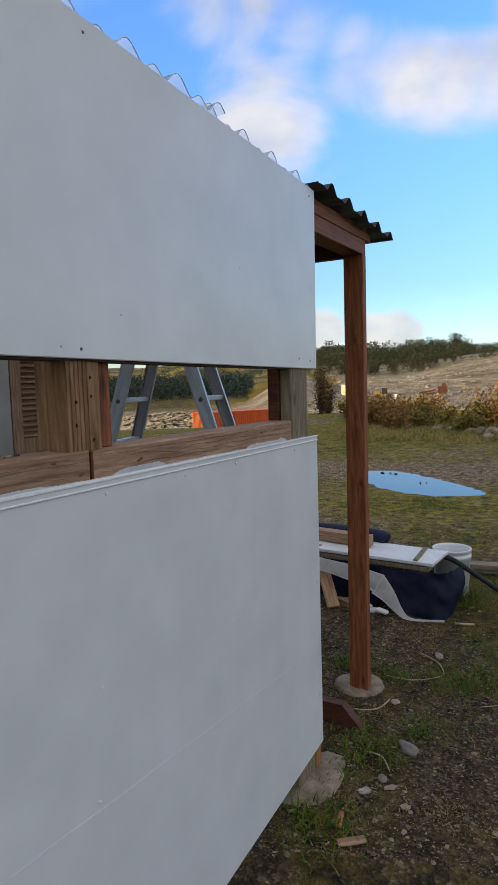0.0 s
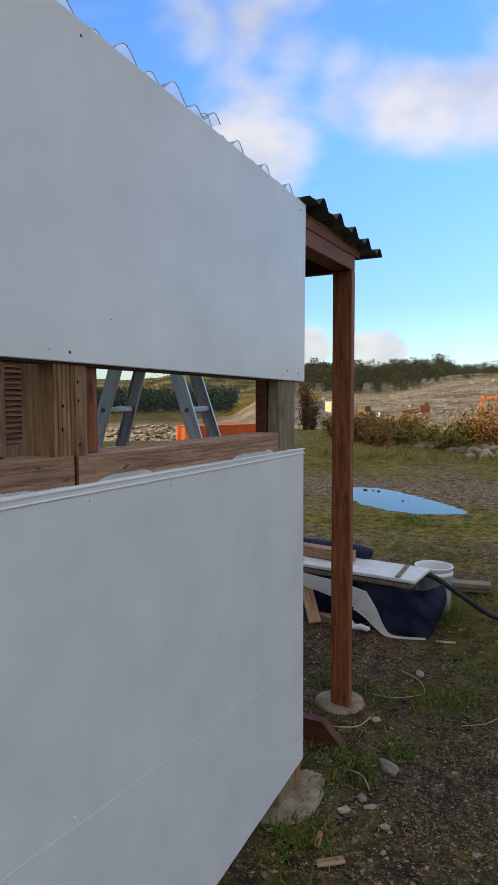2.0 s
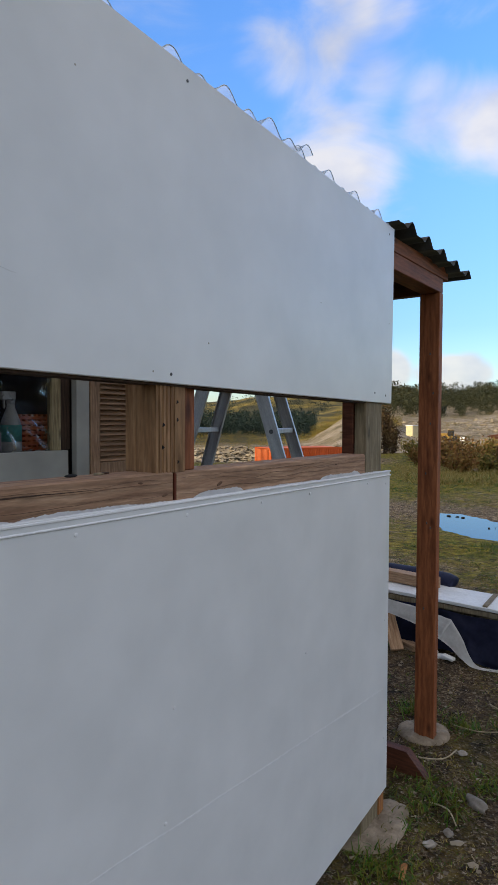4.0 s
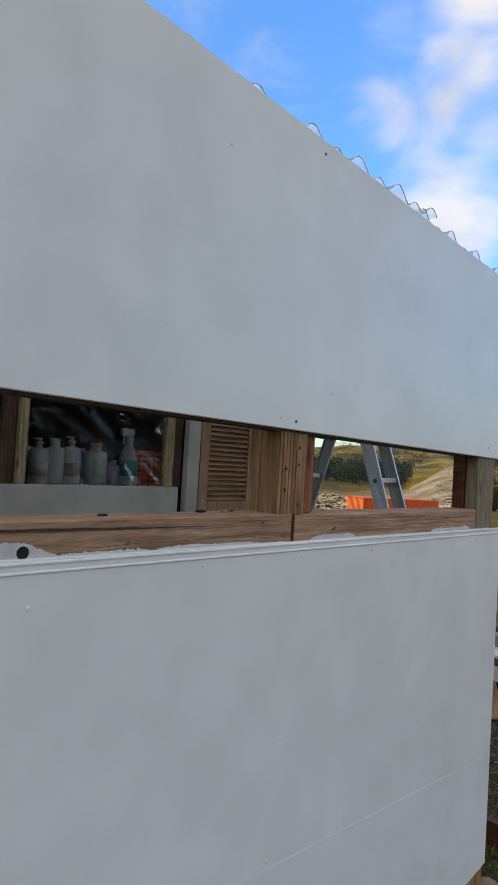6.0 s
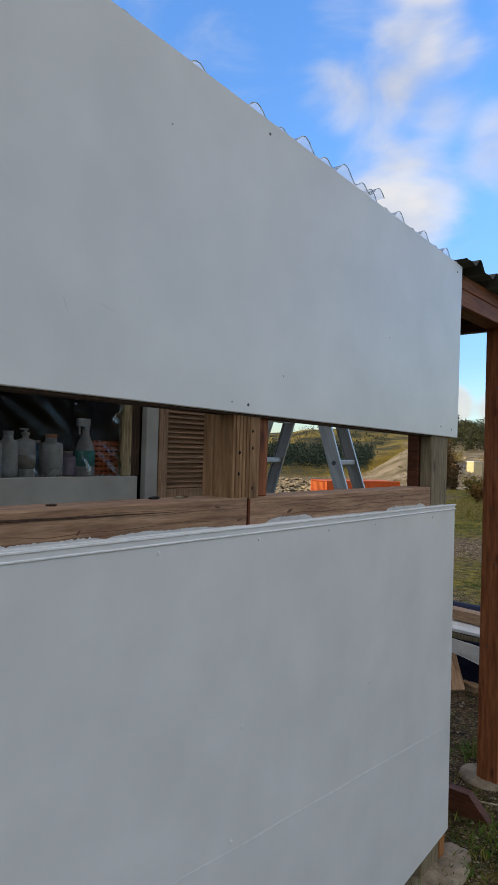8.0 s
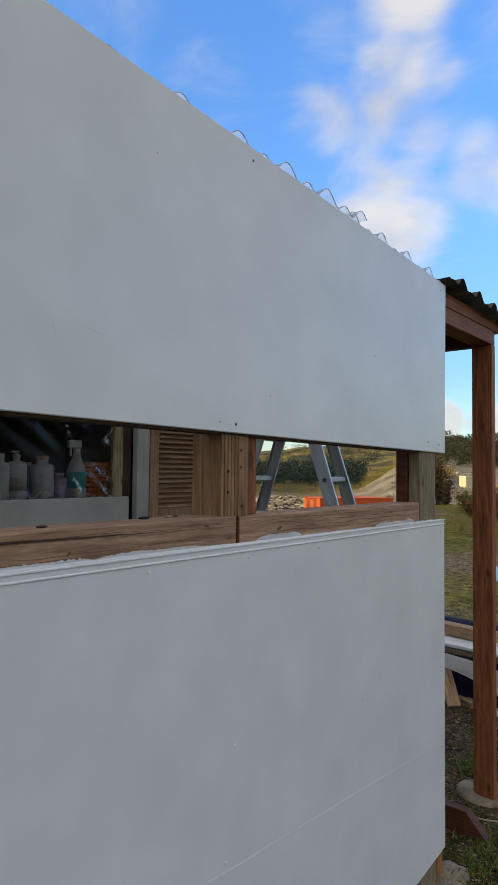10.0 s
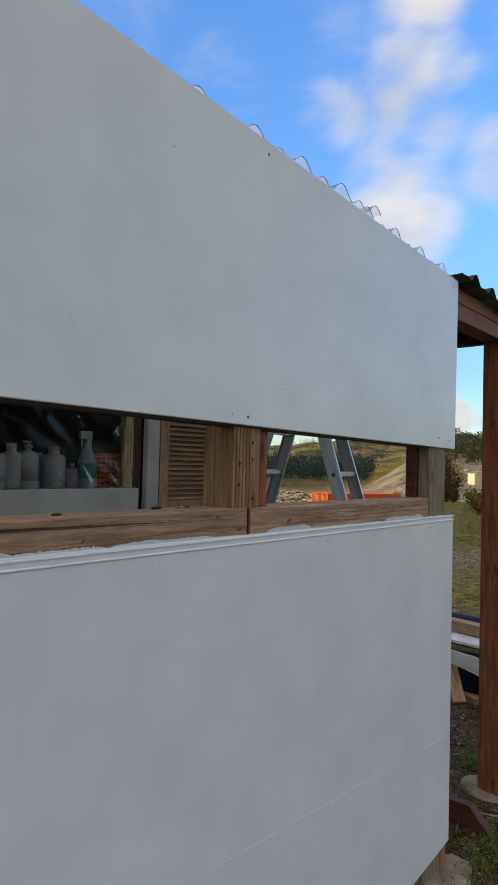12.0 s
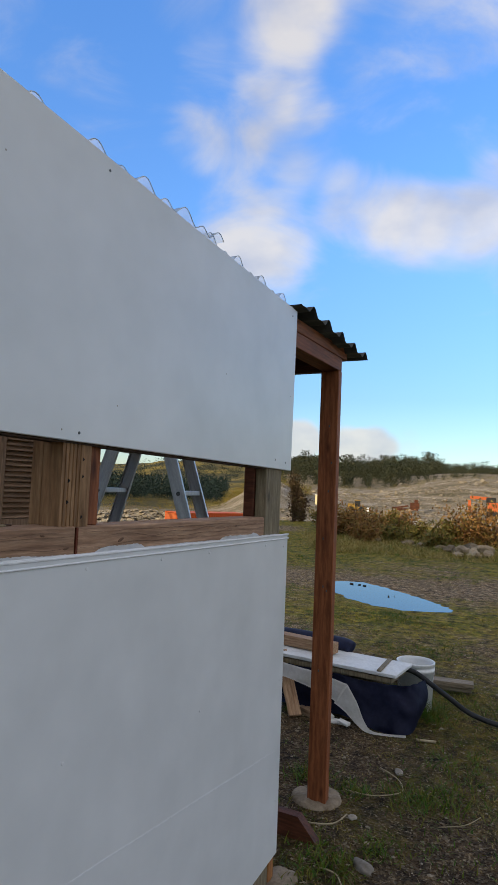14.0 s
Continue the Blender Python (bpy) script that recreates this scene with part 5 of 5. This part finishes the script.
class Soup:
    """Many small faces in one mesh."""

    def __init__(self):
        self.v, self.f = [], []

    def leaf(self, p, size, up=0.3):
        d = Vector((rng.gauss(0, 1), rng.gauss(0, 1), rng.gauss(0, 1) + up)).normalized()
        u = d.orthogonal().normalized()
        w = d.cross(u)
        i = len(self.v)
        s = size * rng.uniform(0.6, 1.3)
        self.v += [p - u * s * 0.35, p + d * s - u * 0.12 * s, p + d * s * 1.2, p + u * s * 0.35 + w * s * 0.15]
        self.f += [(i, i + 1, i + 2), (i, i + 2, i + 3)]

    def blade(self, p, h, lean, w):
        a = rng.uniform(0, 6.283)
        u = Vector((math.cos(a), math.sin(a), 0))
        d = Vector((rng.gauss(0, lean), rng.gauss(0, lean), 1)).normalized()
        i = len(self.v)
        m = p + d * h * 0.55
        t = p + d * h + Vector((d.x, d.y, -0.25)) * h * 0.35
        self.v += [p - u * w, p + u * w, m + u * w * 0.7, m - u * w * 0.7, t]
        self.f += [(i, i + 1, i + 2, i + 3), (i + 3, i + 2, i + 4)]

    def rock(self, p, s, flat=0.6):
        i = len(self.v)
        q = [(1, 0, 0), (0, 1, 0), (-1, 0, 0), (0, -1, 0), (0.3, 0.2, 1), (0, 0, -0.6), (0.75, 0.7, 0.4), (-0.7, 0.75, 0.45), (-0.65, -0.75, 0.35), (0.75, -0.65, 0.45)]
        a = rng.uniform(0, 6.283)
        c, sn = math.cos(a), math.sin(a)
        ex, ey, ez = s * rng.uniform(0.7, 1.3), s * rng.uniform(0.5, 1.0), s * flat * rng.uniform(0.6, 1.2)
        for x, y, z in q:
            k = rng.uniform(0.8, 1.15)
            x, y, z = x * ex * k, y * ey * k, z * ez * k
            self.v.append(p + Vector((c * x - sn * y, sn * x + c * y, z)))
        for t in [(0, 6, 4), (6, 1, 4), (1, 7, 4), (7, 2, 4), (2, 8, 4), (8, 3, 4), (3, 9, 4), (9, 0, 4), (6, 0, 5), (1, 6, 5), (7, 1, 5), (2, 7, 5), (8, 2, 5), (3, 8, 5), (9, 3, 5), (0, 9, 5)]:
            self.f.append(tuple(i + k for k in t))

    def done(self, name, mat, label="", category="", parent=None, kind="stuff", group=""):
        me = bpy.data.meshes.new(name)
        me.from_pydata([tuple(v) for v in self.v], [], self.f)
        me.materials.append(M[mat])
        ob = new(name, me)
        if parent is not None:
            ob.parent = parent
            return ob
        return tagged(ob, label, category, group, kind)


def bush(az, d, w, h, mat, label, leaves=900, name="bush", leaf=0.07, group="scrub along the yard", dome=1.0):
    x, y, z = polar(az, d)
    ob = thing(name, label, "bush", (x, y, z - 0.03), group)
    tw = bmesh.new()
    s = Soup()
    stems = []
    for k in range(9):
        a = rng.uniform(0, 6.283)
        r = rng.uniform(0.15, 0.5) * w
        tip = Vector((r * math.cos(a), r * math.sin(a), h * rng.uniform(0.55, 1.0)))
        mid = tip * 0.5 + Vector((rng.gauss(0, 0.04), rng.gauss(0, 0.04), 0.05 * h))
        tube(tw, [(0.05 * math.cos(a), 0.05 * math.sin(a), 0), mid, tip], [0.02 * h, 0.012 * h, 0.004 * h], 5)
        stems.append((mid, tip))
    part("stems", tw, "twig", ob)
    for k in range(leaves):
        a, b = rng.choice(stems)
        p = a.lerp(b, rng.uniform(-1.0, 1.1)) + Vector((rng.gauss(0, 0.13 * w), rng.gauss(0, 0.13 * w), rng.gauss(0, 0.09 * h)))
        p.z = max(p.z, 0.02)
        s.leaf(p, leaf, 0.6)
    s.done("foliage", mat, parent=ob)
    return ob


bush(23.2, 26.5, 0.6, 2.0, "bush_dark", "tall dark brown shrub with thin upright twigs", 1500, leaf=0.085)
bush(22.5, 27.5, 0.5, 1.5, "bush_dark", "dark brown shrub beside the yard", 800, leaf=0.085)
for az, d, w, h, mt in [(18.9, 22, 1.3, 0.95, "bush_brown"), (17.6, 21, 1.2, 1.0, "bush_brown"), (16.2, 21.5, 1.3, 0.9, "bush_brown"), (15.0, 23, 1.1, 0.9, "bush_green"),
                        (13.6, 23.5, 1.2, 0.85, "bush_brown"), (12.4, 22, 0.9, 0.6, "bush_green"), (9.6, 20, 1.0, 0.75, "bush_green"), (8.2, 20, 1.6, 1.35, "bush_brown"),
                        (6.4, 20, 1.6, 1.3, "bush_brown"), (20.4, 24, 1.0, 0.7, "bush_green"), (10.9, 18.5, 0.8, 0.5, "bush_green"), (19.9, 22, 0.8, 0.6, "bush_brown"),
                        (17.0, 19.5, 1.0, 0.55, "bush_brown"), (14.4, 20.0, 0.8, 0.5, "bush_green")]:
    bush(az, d, w, h, mt, "brown scrubby bush at the edge of the yard" if mt == "bush_brown" else "low green scrubby bush at the edge of the yard", 1300, leaf=0.08)

# boulders on the berm
for az, d, s in [(8.6, 17.2, 0.5), (9.6, 17.6, 0.42), (7.7, 16.6, 0.45), (13.2, 19, 0.33), (10.4, 18.2, 0.3), (12.2, 18.8, 0.26), (8.0, 17.6, 0.55), (7.2, 17.5, 0.6), (6.6, 16.8, 0.4), (15.7, 20, 0.24), (9.0, 16.4, 0.25)]:
    x, y, z = polar(az, d)
    stone("boulder", (x, y, z + s * 0.12), (s * 1.15, s * 0.8, s * 0.66), az * 3.1, "pale boulder at the edge of the yard", "rubble", "boulders of the berm")

# quarry rubble, far heaps
s = Soup()
for k in range(7500):
    az = rng.uniform(5, 27)
    d = 40 * math.exp(rng.uniform(0, 1.55))
    x, y, z = polar(az, d)
    s.rock(Vector((x, y, z)), 0.09 * math.exp(rng.gauss(0, 0.55)) * d / 80, 0.8)
for k in range(3600):
    az = rng.gauss(37.0, 4.0)
    d = rng.gauss(66, 4)
    x, y, z = polar(az, d)
    hump = 1.8 * math.exp(-((az - 37) / 6) ** 2) * math.exp(-((d - 67) / 5) ** 2)
    s.rock(Vector((x, y, z + hump * rng.uniform(0.2, 1.0))), rng.uniform(0.1, 0.45))
s.done("rubble", "boulder", "heaps of pale broken rock across the quarry", "rubble")


def far_tree(s, p, h, w, n):
    """A crown of many clumps with an uneven outline."""
    for k in range(n):
        t = rng.random()
        zz = h * (0.15 + 0.85 * t)
        rr = w * (0.35 + 0.65 * math.sin(math.pi * min(1, 0.25 + 0.75 * (1 - t)))) * (rng.random() ** 0.5)
        a = rng.uniform(0, 6.283)
        s.leaf(p + Vector((rr * math.cos(a), rr * math.sin(a), zz)), h * 0.068, 0.35)


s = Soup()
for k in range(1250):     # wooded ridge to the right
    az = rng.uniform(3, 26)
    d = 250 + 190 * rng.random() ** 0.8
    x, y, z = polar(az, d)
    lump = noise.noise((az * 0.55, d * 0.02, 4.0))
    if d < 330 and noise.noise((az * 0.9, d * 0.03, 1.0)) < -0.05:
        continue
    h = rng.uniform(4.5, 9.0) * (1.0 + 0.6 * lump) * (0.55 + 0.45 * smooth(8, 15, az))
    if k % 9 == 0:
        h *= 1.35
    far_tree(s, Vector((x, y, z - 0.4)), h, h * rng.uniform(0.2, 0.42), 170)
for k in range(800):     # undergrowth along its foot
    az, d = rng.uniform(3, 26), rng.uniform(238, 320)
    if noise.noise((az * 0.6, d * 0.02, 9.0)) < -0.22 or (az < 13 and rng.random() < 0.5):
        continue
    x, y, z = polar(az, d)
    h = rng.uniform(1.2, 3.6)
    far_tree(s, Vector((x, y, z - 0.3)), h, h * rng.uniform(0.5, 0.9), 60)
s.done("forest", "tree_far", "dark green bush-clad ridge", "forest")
s = Soup()
for k in range(1000):     # dark plantation between the hills and belt below the pasture
    az, d = (rng.uniform(14, 23), rng.uniform(600, 700)) if k < 140 else (rng.uniform(29.5, 52), 158 + 60 * rng.random()) if k < 860 else (rng.uniform(28, 44), rng.uniform(270, 400))
    x, y, z = polar(az, d)
    far_tree(s, Vector((x, y, z - 0.5)), rng.uniform(5, 8) * (1.5 if k < 140 else 0.92 if k < 860 else 0.85), rng.uniform(2, 3.2) * (1.5 if k < 140 else 0.8), 60)
s.done("forest", "tree_dark", "dark belt of pines below the hill", "forest")
s = Soup()
for k in range(2000):     # scrub on the hill, the spur, the flat and the quarry shoulder
    if k < 560:
        az, d = rng.uniform(22, 29.5), rng.uniform(116, 150)
        h = rng.uniform(0.8, 2.2)
    elif k < 1400:
        az, d = rng.uniform(29, 52), 88 + 75 * rng.random() ** 0.7
        h = rng.uniform(0.6, 1.6)
    else:
        az, d = rng.uniform(3, 22), rng.uniform(140, 260)
        h = rng.uniform(0.6, 1.7)
        if noise.noise((az * 0.5, d * 0.03, 6.0)) + 0.25 * (d - 200) / 60 < -0.06:
            continue
    x, y, z = polar(az, d)
    far_tree(s, Vector((x, y, z - 0.2)), h, h * 0.6, 40)
s.done("scrub", "bush_green", "olive scrub on the hillside and quarry", "scrub")

# ---------------------------------------------------------------- grass, weeds and pebbles close by
s, dry = Soup(), Soup()


def tuft(p, n, h, lean=0.8, w=0.0028, soup=None, spread=0.03):
    for k in range(n):
        q = p + Vector((rng.gauss(0, spread), rng.gauss(0, spread), 0))
        (soup or s).blade(q, h * rng.uniform(0.5, 1.2), lean, w)


for x, y, n, h, sp in [(0.06, 0.18, 60, 0.05, 0.07), (0.13, 0.24, 60, 0.05, 0.06), (0.02, 0.28, 40, 0.05, 0.05), (0.10, -0.28, 70, 0.06, 0.06), (0.16, -0.42, 60, 0.05, 0.07), (-0.2, 0.92, 50, 0.07, 0.05),
                       (0.02, 0.86, 60, 0.06, 0.05), (0.34, 0.88, 140, 0.08, 0.09), (0.42, 0.98, 120, 0.07, 0.10), (0.28, 0.36, 60, 0.05, 0.06), (0.05, 2.12, 130, 0.16, 0.05), (0.12, 2.2, 120, 0.15, 0.06),
                       (0.2, 2.05, 100, 0.12, 0.07), (0.55, 1.35, 130, 0.06, 0.13), (0.13, -0.05, 40, 0.04, 0.04), (0.23, 0.15, 40, 0.05, 0.05), (0.19, -0.3, 40, 0.05, 0.05), (-0.12, 0.42, 40, 0.06, 0.06),
                       (0.08, 0.12, 90, 0.05, 0.06), (0.14, -0.36, 120, 0.05, 0.08), (0.07, -0.33, 90, 0.06, 0.05), (0.16, 0.2, 80, 0.045, 0.06), (0.38, 0.93, 160, 0.06, 0.10), (0.30, 0.4, 90, 0.045, 0.08),
                       (-0.22, 0.85, 90, 0.08, 0.05), (0.05, 0.82, 70, 0.06, 0.05), (0.5, 1.2, 160, 0.05, 0.16), (0.65, 1.7, 160, 0.05, 0.2), (0.35, 1.6, 90, 0.05, 0.12), (0.5, 0.4, 70, 0.035, 0.12), (0.6, 0.75, 90, 0.04, 0.14), (0.3, 2.5, 140, 0.09, 0.16)]:
    tuft(Vector((x, y, height(x, y))), n, h, spread=sp)
for k in range(17000):
    d = 2.1 * math.exp(rng.uniform(0, 2.2))
    az = rng.uniform(4, 32)
    x, y = CX - d * math.sin(radians(az)), CY + d * math.cos(radians(az))
    g, rb, hl, dr = zones(x, y)
    patch = noise.noise((x * 1.6, y * 1.6, 8.0)) + 0.6 * noise.noise((x * 5.0, y * 5.0, 3.0))   # grass grows in clumps
    if rng.random() < g * 0.9 or patch < rng.uniform(-0.25, 0.25) or (x < 0.05 and y < 0.2) or puddle_reach(x, y) < 1.08:
        continue
    k2 = d / 6
    lush = noise.noise((x * 0.7, y * 0.7, 1.0)) > 0.05
    tuft(Vector((x, y, height(x, y) - 0.004)), 10, (0.016 + 0.012 * k2) * (1.25 if lush else 0.9), 1.1, 0.0017 + 0.0012 * k2, s if lush or rng.random() < 0.45 else dry, 0.018 + 0.022 * k2)
for k in range(800):     # rank grass below the scrub
    az, d = rng.uniform(5, 22), rng.uniform(15.5, 22)
    x, y, z = polar(az, d)
    tuft(Vector((x, y, z)), 16, rng.uniform(0.05, 0.24), 0.8, 0.007, dry if rng.random() < 0.88 else s, 0.15)
s.done("grass", "grass", "short green grass and weeds on the gravel", "grass")
dry.done("dry_grass", "dry_grass", "dry yellow grass among the scrub", "grass")
s = Soup()
for k in range(15000):
    d = 1.9 * math.exp(rng.uniform(0, 1.35))
    az = rng.uniform(3, 34)
    x, y = CX - d * math.sin(radians(az)), CY + d * math.cos(radians(az))
    g, rb, hl, dr = zones(x, y)
    if rng.random() > 0.25 + g:
        continue
    s.rock(Vector((x, y, height(x, y))), min(0.022, 0.0026 * math.exp(abs(rng.gauss(0, 0.6))) * (0.7 + 0.12 * d)))
s.done("pebbles", "pebble", "loose grey gravel on the ground", "gravel")

s = Soup()
for k in range(7000):     # dead grass and leaf litter
    d = 1.9 * math.exp(rng.uniform(0, 1.5))
    az = rng.uniform(3, 34)
    x, y = CX - d * math.sin(radians(az)), CY + d * math.cos(radians(az))
    a = rng.uniform(0, 6.283)
    L = rng.uniform(0.006, 0.03) * (0.6 + 0.15 * d)
    u = Vector((math.cos(a), math.sin(a), rng.uniform(-0.1, 0.35))) * L
    w = Vector((-math.sin(a), math.cos(a), 0)) * rng.uniform(0.0008, 0.0025) * (0.6 + 0.15 * d)
    p = Vector((x, y, height(x, y) + 0.004))
    i = len(s.v)
    s.v += [p - w, p + w, p + u + w * 0.6, p + u - w * 0.6]
    s.f.append((i, i + 1, i + 2, i + 3))
s.done("leaf_litter", "litter", "dead grass stems and leaf litter on the soil", "litter")
